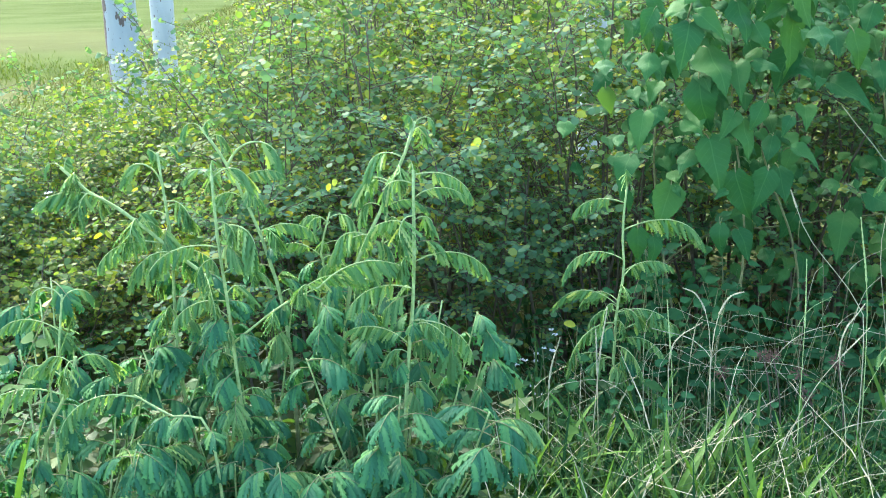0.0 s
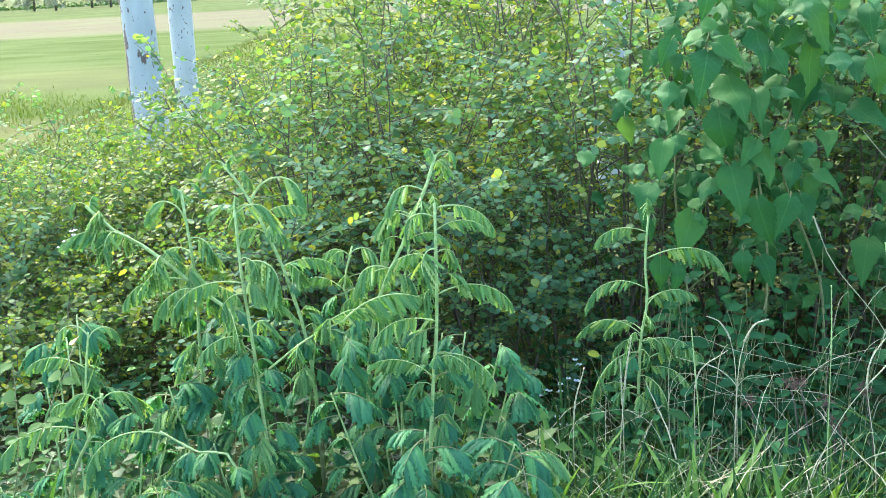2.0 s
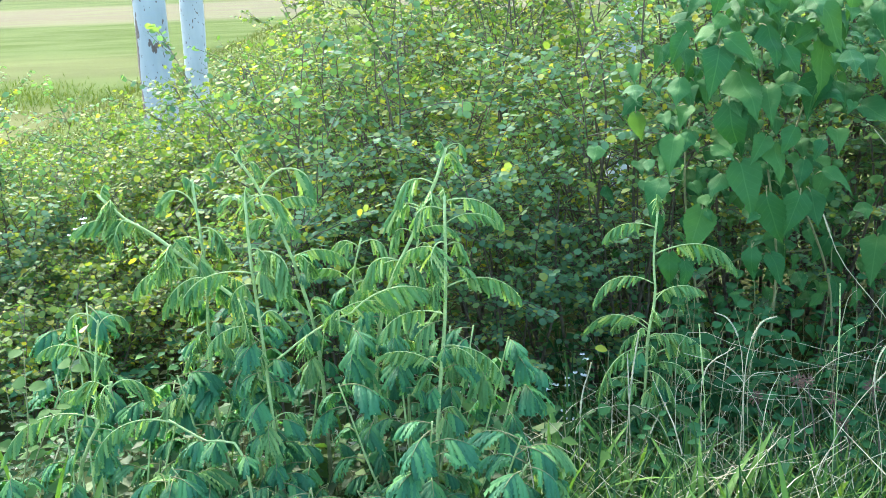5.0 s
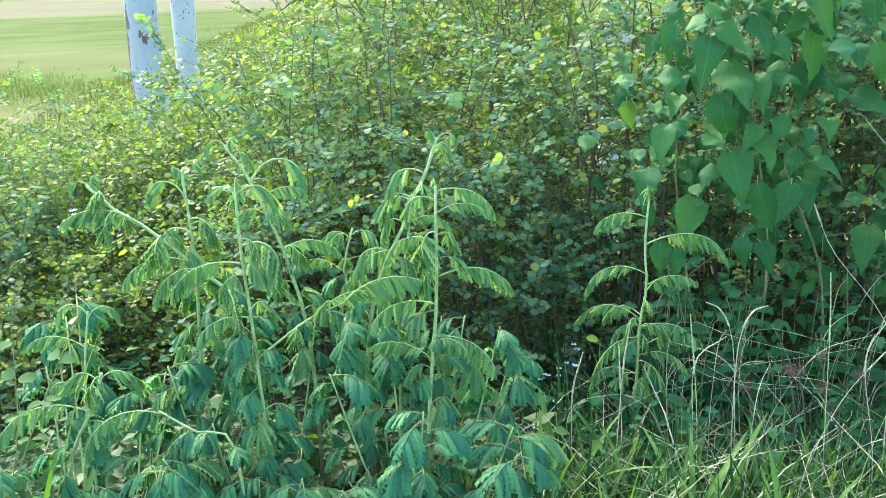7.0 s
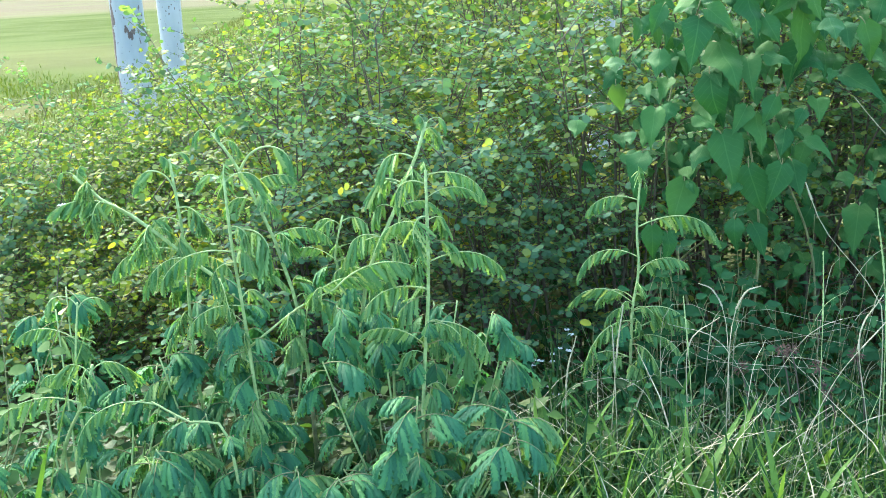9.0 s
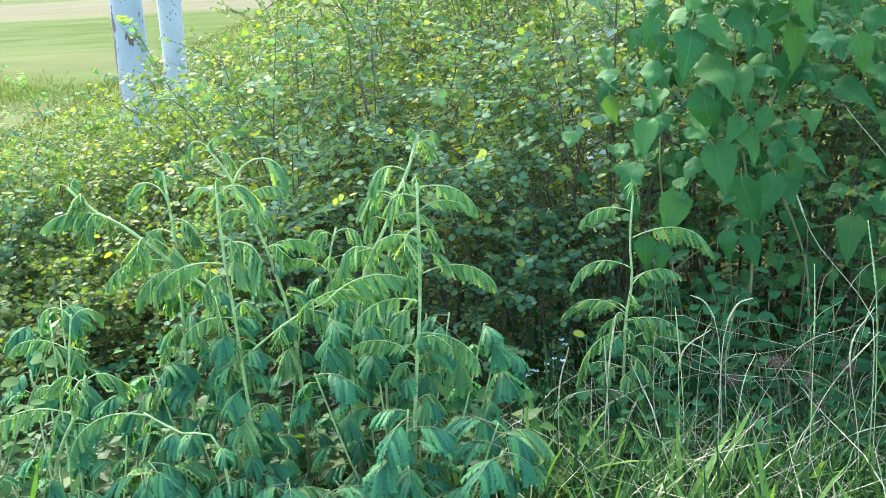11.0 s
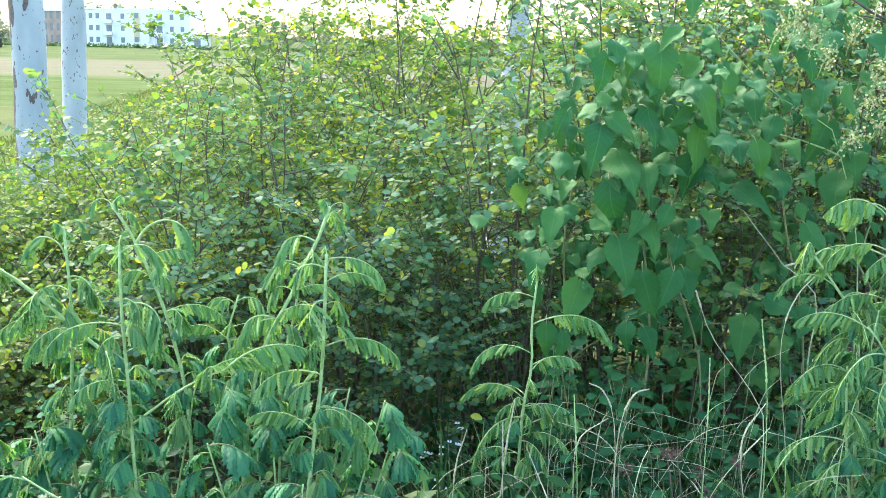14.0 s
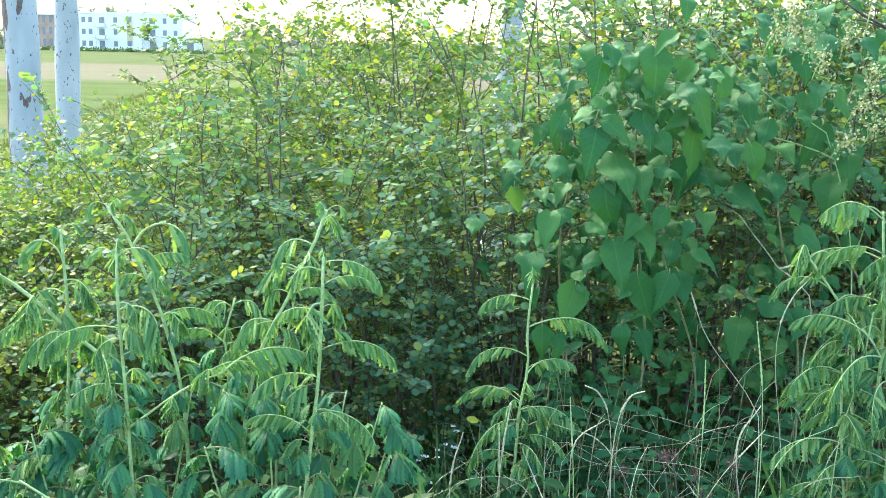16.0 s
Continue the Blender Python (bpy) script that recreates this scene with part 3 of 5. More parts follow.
    # far row, in the leaf colour with sunlight painted in
    for x in np.arange(-5.2, 3.6, 0.9):
        for y in (6.2, 7.3, 8.6):
            if x > -0.6 and y > 7:
                continue
            if -3.4 < x < -1.2 and y < 8:
                continue
            top = np.interp(x, [-5, -3.6, -2.8, -2.3, -1.9, -1.2, -0.5, 0.5, 1.3], [0.4, 0.42, 0.45, 0.6, 1.1, 1.5, 1.9, 2.15, 2.7])
            place(x + r.uniform(-0.25, 0.25), y + r.uniform(-0.3, 0.3), top + r.uniform(-0.3, 0.15), True)


build_shrubs()


# ---- eucalyptus trees ----


def eucalyptus(x, y, lean, girth, height, seed, bark):
    r = np.random.default_rng(seed)
    z = float(ground_height(x, y))
    tree = thing("eucalyptus_tree", (x, y, z), "tall eucalyptus with pale blue-white peeling trunk", "tree", "roadside eucalyptus trees")
    n = 40
    zz = np.linspace(-0.1, height, n)
    line = np.stack([lean[0] * zz + 0.008 * np.sin(zz * 0.9 + seed), lean[1] * zz, zz], -1)
    rad = girth * (0.42 + 0.58 * (1 - zz / height)) * (1 + 0.05 * np.sin(zz * 2.3 + seed)) + 0.1 * girth * np.exp(-zz * 3)
    g = Mesh()
    g.tube(line, rad, 20)
    v = g.v[0]
    v += np.array([noise.noise_vector(Vector(p) * 4.0) for p in v]) * 0.012
    part("trunk", g.data("trunk", [bark]), tree)
    crown = Mesh()
    for k in range(9):
        a = k * 2.4 + r.uniform(-0.3, 0.3)
        at = line[int(n * (0.5 + 0.05 * k))]
        ln = r.uniform(1.2, 2.4)
        end = at + np.array([math.cos(a) * ln, math.sin(a) * ln, r.uniform(0.5, 1.3)])
        limb = Mesh()
        arc = bow(at, end, (0, 0, 0.15), 7)
        limb.tube(arc, np.linspace(0.045, 0.012, 7), 7)
        part("limb", limb.data("limb", [M_BARK]), tree)
        cnt = 110
        c = arc[r.integers(3, 7, cnt)] + r.normal(0, 0.42, (cnt, 3))
        d = r.normal(0, 0.5, (cnt, 3)) + (0, 0, -0.8)
        crown.leaves(c, d, r.normal(0, 1, (cnt, 3)), r.uniform(0.1, 0.17, cnt), 0.028, LANCE)
    part("crown", crown.data("crown", [M_CROWN]), tree)


eucalyptus(-3.32, 8.5, (0.0, 0.0), 0.155, 8.5, 1, M_BARK)
eucalyptus(-4.08, 11.5, (0.03, 0.0), 0.142, 9.0, 2, M_SMOOTHBARK)
eucalyptus(0.49, 11.0, (0.06, 0.0), 0.13, 9.0, 3, M_SMOOTHBARK)

# ---- feathery legume plants ----


def frond_mesh(seed, stalk, rachis, rise, fall, pairs, blade, width, openness, mat, shape=LEAFLET):
    """A feathery leaf along +x: an arching stalk and pairs of hanging leaflets."""
    r = np.random.default_rng(seed)
    g, axis = Mesh(), Mesh()
    n = 18
    total = stalk + rachis
    s = np.linspace(0, 1, n)
    el = radians(rise) + (radians(fall) - radians(rise)) * s ** 1.3
    turn = np.cumsum(r.normal(0, 0.03, n))
    step = total / (n - 1)
    d = np.stack([np.cos(el) * np.cos(turn), np.cos(el) * np.sin(turn), np.sin(el)], -1)
    line = np.concatenate([[(0, 0, 0)], np.cumsum(d[:-1] * step, 0)])
    axis.tube(line, np.linspace(0.0019, 0.0006, n) if shape is LEAFLET else np.linspace(0.0013, 0.0004, n), 5)
    pos, way, nor, ln = [], [], [], []
    for k in range(pairs):
        u = (stalk + rachis * (k + 0.5) / pairs) / total
        i = min(int(u * (n - 1)), n - 2)
        p = line[i] + (line[i + 1] - line[i]) * (u * (n - 1) - i)
        t = d[i]
        side = unit(np.cross((0, 0, 1), t)) if abs(t[2]) < 0.97 else np.array([0.0, 1.0, 0.0])
        taper = 0.65 + 0.35 * math.sin(math.pi * min(1, (k + 1.2) / pairs))
        for sgn in (-1, 1):
            pos.append(p)
            if shape is BROADLET:
                fan = 1.0 - 0.6 * k / pairs
                w = unit(side * sgn * openness * fan + t * 0.75 + np.array([0, 0, -0.6]) + r.normal(0, 0.14, 3))
                nor.append(np.array([0, 0, 0.8]) + side * sgn * 0.35 + t * 0.4 + r.normal(0, 0.15, 3))
            else:
                w = unit(side * sgn * openness + t * 0.45 + np.array([0, 0, -1.0]) + r.normal(0, 0.2, 3))
                nor.append(side * sgn * 1.0 + np.array([0, 0, 0.35]) + t * r.normal(0, 0.5) + r.normal(0, 0.2, 3))
            way.append(w)
            ln.append(blade * taper * r.uniform(0.75, 1.15))
    ln = np.array(ln)
    g.leaves(pos, way, nor, ln, width * (0.6 + 0.4 * ln / blade), shape)
    return g.data("leaf", [mat]), axis.data("leaf_stalk", [M_OLDSTEM if shape is BROADLET else M_GREENSTEM])


FRONDS = {
    "comb": [frond_mesh(10 + k, 0.05, 0.12 + 0.012 * k, 24, -50 - 8 * k, 19, 0.045, 0.0105, 0.42, M_FROND) for k in range(6)],
    "tassel": [frond_mesh(20 + k, 0.035, 0.07, 34, -100, 13, 0.060, 0.0095, 0.66, M_FROND) for k in range(6)],
    "curl": [frond_mesh(30 + k, 0.055, 0.045, 62, -115, 9, 0.034, 0.0090, 0.4, M_FROND) for k in range(4)],
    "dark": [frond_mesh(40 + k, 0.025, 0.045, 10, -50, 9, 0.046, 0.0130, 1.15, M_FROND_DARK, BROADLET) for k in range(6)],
    "fan": [frond_mesh(60 + k, 0.03, 0.06, 20, -65, 12, 0.060, 0.0110, 0.85, M_FROND, BROADLET) for k in range(5)],
    "bud": [frond_mesh(50 + k, 0.008, 0.026, 75, 20, 8, 0.028, 0.0085, 0.5, M_FROND) for k in range(2)],
}


class Legume:
    """A feathery plant: stems, each with leaves set on it by share of its length, bearing and kind."""

    def __init__(self, x, y, label, seed):
        self.base = np.array([x, y, float(ground_height(x, y))])
        self.root = thing("feathery_plant", tuple(self.base), label, "plant", "feathery legume plants")
        self.rng = np.random.default_rng(seed)

    def stem(self, places, thick=0.006, old=0.35):
        line = spline(np.asarray(places, float) - self.base, 16)
        g = Mesh()
        k = int(16 * old)
        rad = np.linspace(thick, thick * 0.55, 16) * (1 + 0.06 * np.sin(np.arange(16) * 2.1))
        if k > 1:
            g.tube(line[:k + 1], rad[:k + 1], 8, 1)
        g.tube(line[k:], rad[k:], 8, 0)
        if thick > 0.0042:
            n = int(26 * 100 * np.linalg.norm(np.diff(line, axis=0), axis=1).sum() / 3)
            at = self.rng.uniform(0.15, 14.99, n)
            i = at.astype(int)
            f = (at - i)[:, None]
            out = self.rng.normal(0, 1, (n, 3))
            foot = line[i] * (1 - f) + line[i + 1] * f
            out /= np.linalg.norm(out, axis=1, keepdims=True)
            g.leaves(foot + out * rad[i][:, None] * 0.8, out, self.rng.normal(0, 1, (n, 3)), self.rng.uniform(0.002, 0.0045, n), 0.0009, HAIR)
        part("stem", g.data("stem", [M_GREENSTEM, M_OLDSTEM]), self.root)
        return line

    def leaf(self, line, share, bearing, kind, size=1.0):
        s = share * (len(line) - 1)
        i = min(int(s), len(line) - 2)
        p = line[i] + (line[i + 1] - line[i]) * (s - i)
        mesh, axis = FRONDS[kind][self.rng.integers(0, len(FRONDS[kind]))]
        m = pose(*p, self.rng.uniform(-14, 14), self.rng.uniform(-22, 16), bearing) @ Matrix.Scale(size * self.rng.uniform(0.75, 1.15), 4)
        part("leaf_stalk", axis, part("leaf", mesh, self.root, m))

    def dress(self, line, shares, kind, size=(0.8, 1.15), start=0.0):
        """Leaves in a spiral up a stem."""
        for k, s in enumerate(shares):
            self.leaf(line, s, start + 137.5 * k + self.rng.uniform(-25, 25), kind, self.rng.uniform(*size))


def build_legumes():
    # the tall clump
    a = Legume(-0.36, 2.32, "tall feathery legume plant with drooping folded leaves and pale hairy stems", 1)
    s1 = a.stem([(-0.33, 2.27, 0.0), (-0.3, 2.25, 0.49), (-0.27, 2.25, 0.78), (-0.26, 2.25, 1.04)])
    for v in ((0.99, 8, "comb", 1.0), (0.97, 60, "curl", 0.7), (0.94, -12, "comb", 0.85), (0.9, 255, "tassel", 1.15), (0.88, 170, "comb", 0.7),
              (0.80, 2, "comb", 1.1), (0.74, 200, "comb", 0.9), (0.66, -18, "comb", 0.95), (0.64, -50, "comb", 0.85), (0.6, 185, "comb", 1.15), (0.995, 120, "bud", 1.0)):
        a.leaf(s1, *v)
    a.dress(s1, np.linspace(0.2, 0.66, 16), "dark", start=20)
    s2 = a.stem([(-0.42, 2.36, 0.0), (-0.47, 2.38, 0.4), (-0.44, 2.4, 0.73), (-0.36, 2.4, 0.91), (-0.29, 2.4, 1.06), (-0.27, 2.4, 1.12)], 0.007)
    for v in ((0.99, 20, "curl", 0.8), (0.99, 200, "bud", 1.2), (0.92, 190, "tassel", 1.1), (0.86, 170, "tassel", 0.95), (0.8, 30, "comb", 0.8), (0.74, 200, "tassel", 1.0), (0.66, 150, "comb", 0.9)):
        a.leaf(s2, *v)
    a.dress(s2, np.linspace(0.22, 0.68, 16), "dark", start=80)
    s3 = a.stem([(-0.4, 2.42, 0.0), (-0.39, 2.45, 0.68), (-0.36, 2.45, 0.84), (-0.34, 2.45, 0.98)], 0.0045)
    for v in ((0.98, 170, "tassel", 0.9), (0.99, 40, "curl", 0.7), (0.85, 190, "comb", 0.8), (0.8, 10, "tassel", 0.9), (0.7, 260, "comb", 0.9)):
        a.leaf(s3, *v)
    a.dress(s3, np.linspace(0.25, 0.68, 10), "dark", start=140)
    s8 = a.stem([(-0.5, 2.5, 0.0), (-0.54, 2.6, 0.66), (-0.55, 2.6, 0.75), (-0.52, 2.6, 0.86)], 0.0045)
    for v in ((0.98, 0, "tassel", 1.0), (0.97, 180, "tassel", 0.9), (0.9, 20, "comb", 0.7), (0.86, 170, "comb", 0.7)):
        a.leaf(s8, *v)
    a.dress(s8, np.linspace(0.3, 0.80, 10), "dark", start=0)

    b = Legume(-0.72, 2.3, "branching feathery legume plant with limp green leaflets", 2)
    s4 = b.stem([(-0.64, 2.2, 0.0), (-0.67, 2.2, 0.48), (-0.68, 2.2, 0.73), (-0.69, 2.2, 0.92), (-0.69, 2.2, 1.05)], 0.0055)
    for v in ((0.99, 10, "tassel", 0.95), (0.97, 165, "curl", 1.1), (0.995, 90, "bud", 1.2), (0.88, -15, "tassel", 1.2), (0.84, 190, "comb", 0.9), (0.78, -20, "comb", 0.85), (0.72, 200, "comb", 1.0), (0.68, 150, "comb", 0.9)):
        b.leaf(s4, *v)
    b.dress(s4, np.linspace(0.22, 0.72, 19), "dark", start=50)
    s5 = b.stem([(-0.8, 2.34, 0.0), (-0.86, 2.35, 0.5), (-0.86, 2.35, 0.66), (-0.85, 2.35, 0.86), (-0.86, 2.35, 1.07)], 0.0055)
    for v in ((0.99, 15, "curl", 0.8), (0.99, 190, "bud", 1.1), (0.92, 172, "curl", 1.5), (0.86, 185, "tassel", 1.0), (0.88, 350, "tassel", 0.9), (0.78, 10, "comb", 0.8), (0.74, 230, "comb", 0.9)):
        b.leaf(s5, *v)
    b.dress(s5, np.linspace(0.25, 0.78, 16), "dark", start=110)
    s6 = b.stem([(-0.6, 2.4, 0.0), (-0.62, 2.48, 0.55), (-0.66, 2.5, 0.77), (-0.7, 2.5, 0.9), (-0.75, 2.5, 1.02), (-0.8, 2.5, 1.1)], 0.006)
    for v in ((0.99, 175, "curl", 0.9), (0.995, 60, "bud", 1.3), (0.9, 25, "curl", 1.7), (0.86, 8, "comb", 0.7), (0.82, 190, "tassel", 0.8), (0.74, 0, "comb", 0.8)):
        b.leaf(s6, *v)
    b.dress(s6, np.linspace(0.3, 0.74, 12), "dark", start=10)
    s7 = b.stem([(-0.7, 2.26, 0.0), (-0.71, 2.28, 0.5), (-0.75, 2.3, 0.76), (-0.82, 2.3, 0.84), (-0.93, 2.3, 0.94), (-1.01, 2.3, 0.99), (-1.07, 2.3, 1.05)], 0.0065)
    for v in ((0.99, 180, "curl", 0.9), (0.97, 300, "tassel", 1.0), (0.99, 60, "bud", 1.2), (0.92, 265, "tassel", 0.95), (0.86, 200, "comb", 1.15), (0.82, 280, "tassel", 1.1), (0.76, 190, "comb", 1.2), (0.70, 240, "comb", 1.0), (0.66, 300, "comb", 0.9)):
        b.leaf(s7, *v)
    b.dress(s7, np.linspace(0.2, 0.70, 16), "dark", start=200)
    s10 = b.stem([(-0.68, 2.2, 0.66), (-0.56, 2.2, 0.75), (-0.47, 2.22, 0.79)], 0.003, 0.0)
    for v in ((0.98, 0, "comb", 1.1), (0.9, 250, "tassel", 0.9), (0.7, 20, "comb", 0.9), (0.5, 280, "tassel", 0.9)):
        b.leaf(s10, *v)

    c = Legume(-1.08, 2.12, "low feathery legume plant with drooping leaf rosette", 3)
    s9 = c.stem([(-1.16, 2.1, 0.0), (-1.11, 2.1, 0.42), (-1.03, 2.1, 0.59), (-1.0, 2.1, 0.67)], 0.006)
    for v in ((0.98, 270, "tassel", 1.1), (0.96, 180, "tassel", 1.1), (0.97, 0, "tassel", 1.0), (0.9, 150, "comb", 0.9), (0.85, 200, "comb", 1.0), (0.8, 330, "dark", 1.0)):
        c.leaf(s9, *v)
    c.dress(s9, np.linspace(0.3, 0.80, 12), "dark", start=30)
    s12 = c.stem([(-1.1, 2.2, 0.3), (-1.09, 2.2, 0.6), (-1.06, 2.2, 0.78)], 0.004, 0.0)
    for v in ((0.98, 200, "curl", 1.2), (0.95, 20, "curl", 1.0), (0.8, 180, "comb", 0.8)):
        c.leaf(s12, *v)
    s11 = c.stem([(-0.70, 2.1, 0.2), (-0.72, 2.1, 0.5), (-0.8, 2.1, 0.53), (-0.88, 2.1, 0.58)], 0.004, 0.0)
    for v in ((0.97, 200, "comb", 0.9), (0.8, 260, "dark", 1.0), (0.6, 300, "dark", 1.1), (0.4, 230, "dark", 1.0)):
        c.leaf(s11, *v)

    # more limp leaves round the upper stems
    for plant, lines in ((a, (s1, s2, s3, s8)), (b, (s4, s5, s6, s7))):
        for line in lines:
            plant.dress(line, np.linspace(0.50, 0.97, 7), "tassel", (0.6, 1.0), plant.rng.uniform(0, 360))
            plant.dress(line, np.linspace(0.5, 0.84, 4), "fan", (0.7, 1.05), plant.rng.uniform(0, 360))
    # leafy low side shoots
    for plant, x0, x1, count in ((a, -0.52, -0.06, 20), (b, -0.95, -0.45, 22), (c, -1.35, -0.75, 20)):
        for k in range(count):
            r = plant.rng
            x, y = r.uniform(x0, x1), r.uniform(2.0, 2.55)
            foot = plant.base + (r.uniform(-0.05, 0.05), 0, 0)
            tip = (x, y, r.uniform(0.3, 0.74) - 0.1 * (y < 2.2))
            low = foot * 0.4 + np.array((x, y, 0.0)) * 0.6 + (0, 0, tip[2] * 0.5)
            line = plant.stem([tuple(foot), tuple(low), tip], 0.0035, 0.4)
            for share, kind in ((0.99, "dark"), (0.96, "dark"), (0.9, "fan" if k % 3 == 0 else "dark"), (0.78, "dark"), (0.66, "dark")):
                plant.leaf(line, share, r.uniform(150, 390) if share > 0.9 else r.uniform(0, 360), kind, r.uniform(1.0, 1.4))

    d = Legume(0.2, 2.9, "single slender feathery legume sapling", 4)
    t1 = d.stem([(0.2, 2.9, 0.0), (0.22, 2.9, 0.36), (0.225, 2.9, 0.48), (0.245, 2.9, 0.60), (0.24, 2.9, 0.72), (0.252, 2.9, 0.86)], 0.0055, 0.2)
    for v in ((0.995, 280, "bud", 1.5), (0.98, 300, "curl", 0.6), (0.93, 172, "comb", 0.85), (0.84, 5, "comb", 1.2), (0.74, 178, "comb", 1.05), (0.70, 8, "comb", 1.1),
              (0.58, 185, "comb", 0.85), (0.56, 215, "comb", 0.8), (0.55, 320, "tassel", 0.8), (0.46, 15, "comb", 1.1), (0.44, 330, "comb", 0.8), (0.38, 200, "tassel", 0.8), (0.3, 10, "comb", 0.8), (0.57, 250, "comb", 0.75), (0.52, 300, "tassel", 0.8), (0.44, 180, "comb", 0.8), (0.6, 60, "fan", 0.7),
              (0.35, 270, "fan", 0.9), (0.25, 150, "fan", 0.9)):
        d.leaf(t1, *v)
    d.dress(t1, np.linspace(0.34, 0.68, 9), "comb", (0.8, 1.1), 40)
    d.dress(t1, np.linspace(0.2, 0.5, 7), "dark", (0.8, 1.1), 110)

    e = Legume(1.12, 2.72, "feathery legume plant with blue-green folded leaves in the grass", 5)
    u1 = e.stem([(1.12, 2.72, 0.0), (1.08, 2.7, 0.72), (1.02, 2.7, 0.87), (0.93, 2.7, 0.99)], 0.0055)
    for v in ((0.98, 15, "curl", 0.9), (0.99, 200, "bud", 1.2), (0.88, 178, "comb", 0.85), (0.84, 10, "tassel", 1.0), (0.8, 190, "tassel", 0.9), (0.74, 20, "comb", 1.0), (0.68, 250, "comb", 0.9), (0.6, 350, "dark", 1.0)):
        e.leaf(u1, *v)
    u2 = e.stem([(1.16, 2.74, 0.0), (1.16, 2.72, 0.5), (1.15, 2.7, 0.8), (1.12, 2.7, 1.1)], 0.0055)
    for v in ((0.99, 180, "tassel", 1.0), (0.97, 0, "tassel", 1.0), (0.9, 190, "comb", 0.9), (0.84, 240, "tassel", 1.0), (0.78, 185, "comb", 1.0), (0.7, 220, "comb", 1.0), (0.62, 170, "comb", 1.0), (0.5, 200, "dark", 1.1), (0.42, 250, "dark", 1.1)):
        e.leaf(u2, *v)
    u3 = e.stem([(1.2, 2.7, 0.0), (1.24, 2.68, 0.5), (1.26, 2.66, 0.85), (1.22, 2.66, 1.02)], 0.0055)
    u4 = e.stem([(1.14, 2.7, 0.0), (1.06, 2.66, 0.45), (1.03, 2.64, 0.7)], 0.0045)
    u5 = e.stem([(1.18, 2.68, 0.0), (1.16, 2.62, 0.5), (1.12, 2.6, 0.72), (1.05, 2.58, 0.82)], 0.0045)
    for line in (u1, u2, u3, u4, u5):
        for share in np.linspace(0.5, 0.98, 6):
            e.leaf(line, share, e.rng.uniform(140, 265), "comb", e.rng.uniform(0.9, 1.25))
        e.dress(line, np.linspace(0.45, 0.92, 5), "fan", (0.75, 1.1), e.rng.uniform(0, 360))
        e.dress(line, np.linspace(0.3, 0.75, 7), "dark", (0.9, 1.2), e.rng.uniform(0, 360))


build_legumes()

# ---- heart-leaved vines ----


def heart_mesh(seed, fold):
    """A toothed heart-shaped blade, one unit long along +x, its face up."""
    r = np.random.default_rng(seed)
    n = 19
    us = np.linspace(0, 1, n)
    half = 0.34 * np.sin(np.pi * us ** 0.56) ** 1.0 * (1.05 - 0.25 * us)
    half[0], half[-1] = 0.10, 0.0
    g = Mesh()
    rows = []
    for k, (u, h) in enumerate(zip(us, half)):
        tooth = (0.026 if k % 2 else -0.006) if 2 < k < n - 2 else 0
        back = 0.10 if k == 0 else 0.05 if k == 1 else 0
        curl = (-0.32, -0.5, -0.22, -0.42, -0.6)[seed] * u * u + 0.035 * math.sin(u * 9 + seed)
        for s in (-1, -0.5, 0, 0.5, 1):
            rows.append((u - back * abs(s) - tooth * 0.8 * abs(s), s * (h + tooth), curl + fold * abs(s) * h + 0.03 * math.sin(8 * u + 5 * s + seed) * abs(s)))
    quads = [(k * 5 + j, k * 5 + j + 1, k * 5 + j + 6, k * 5 + j + 5) for k in range(n - 1) for j in range(4)]
    g.add(rows, [quads])
    axis = Mesh()
    axis.tube(bow((-0.26, 0, -0.16), (0.02, 0, 0), (0, 0, 0.05), 5), [0.016, 0.014, 0.013, 0.012, 0.012], 5)
    return g.data("leaf", [M_HEART]), axis.data("leaf_stalk", [M_OLDSTEM])


HEARTS = [heart_mesh(k, f) for k, f in enumerate((-0.18, 0.35, -0.28, 0.45, 0.12))]


def hang(mesh, root, base, at, length, tilt, face, lift):
    """Hangs a leaf with its tip down; tilt swings the tip sideways, face turns it about the plumb line, lift raises the tip."""
    way = Vector((math.sin(radians(tilt)) * math.cos(radians(lift)), -math.sin(radians(lift)), -math.cos(radians(tilt)) * math.cos(radians(lift))))
    nor = Vector((math.sin(radians(face)), -math.cos(radians(face)), 0.55 + 0.022 * abs(lift)))
    side = nor.cross(way).normalized()
    nor = way.cross(side)
    turn = Matrix((way, side, nor)).transposed().to_4x4()
    length *= 0.9
    blade, axis = mesh
    leaf = part("leaf", blade, root, Matrix.Translation(Vector(at) - Vector(base) - way * (length * 0.45)) @ turn @ Matrix.Scale(length, 4))
    part("leaf_stalk", axis, leaf)


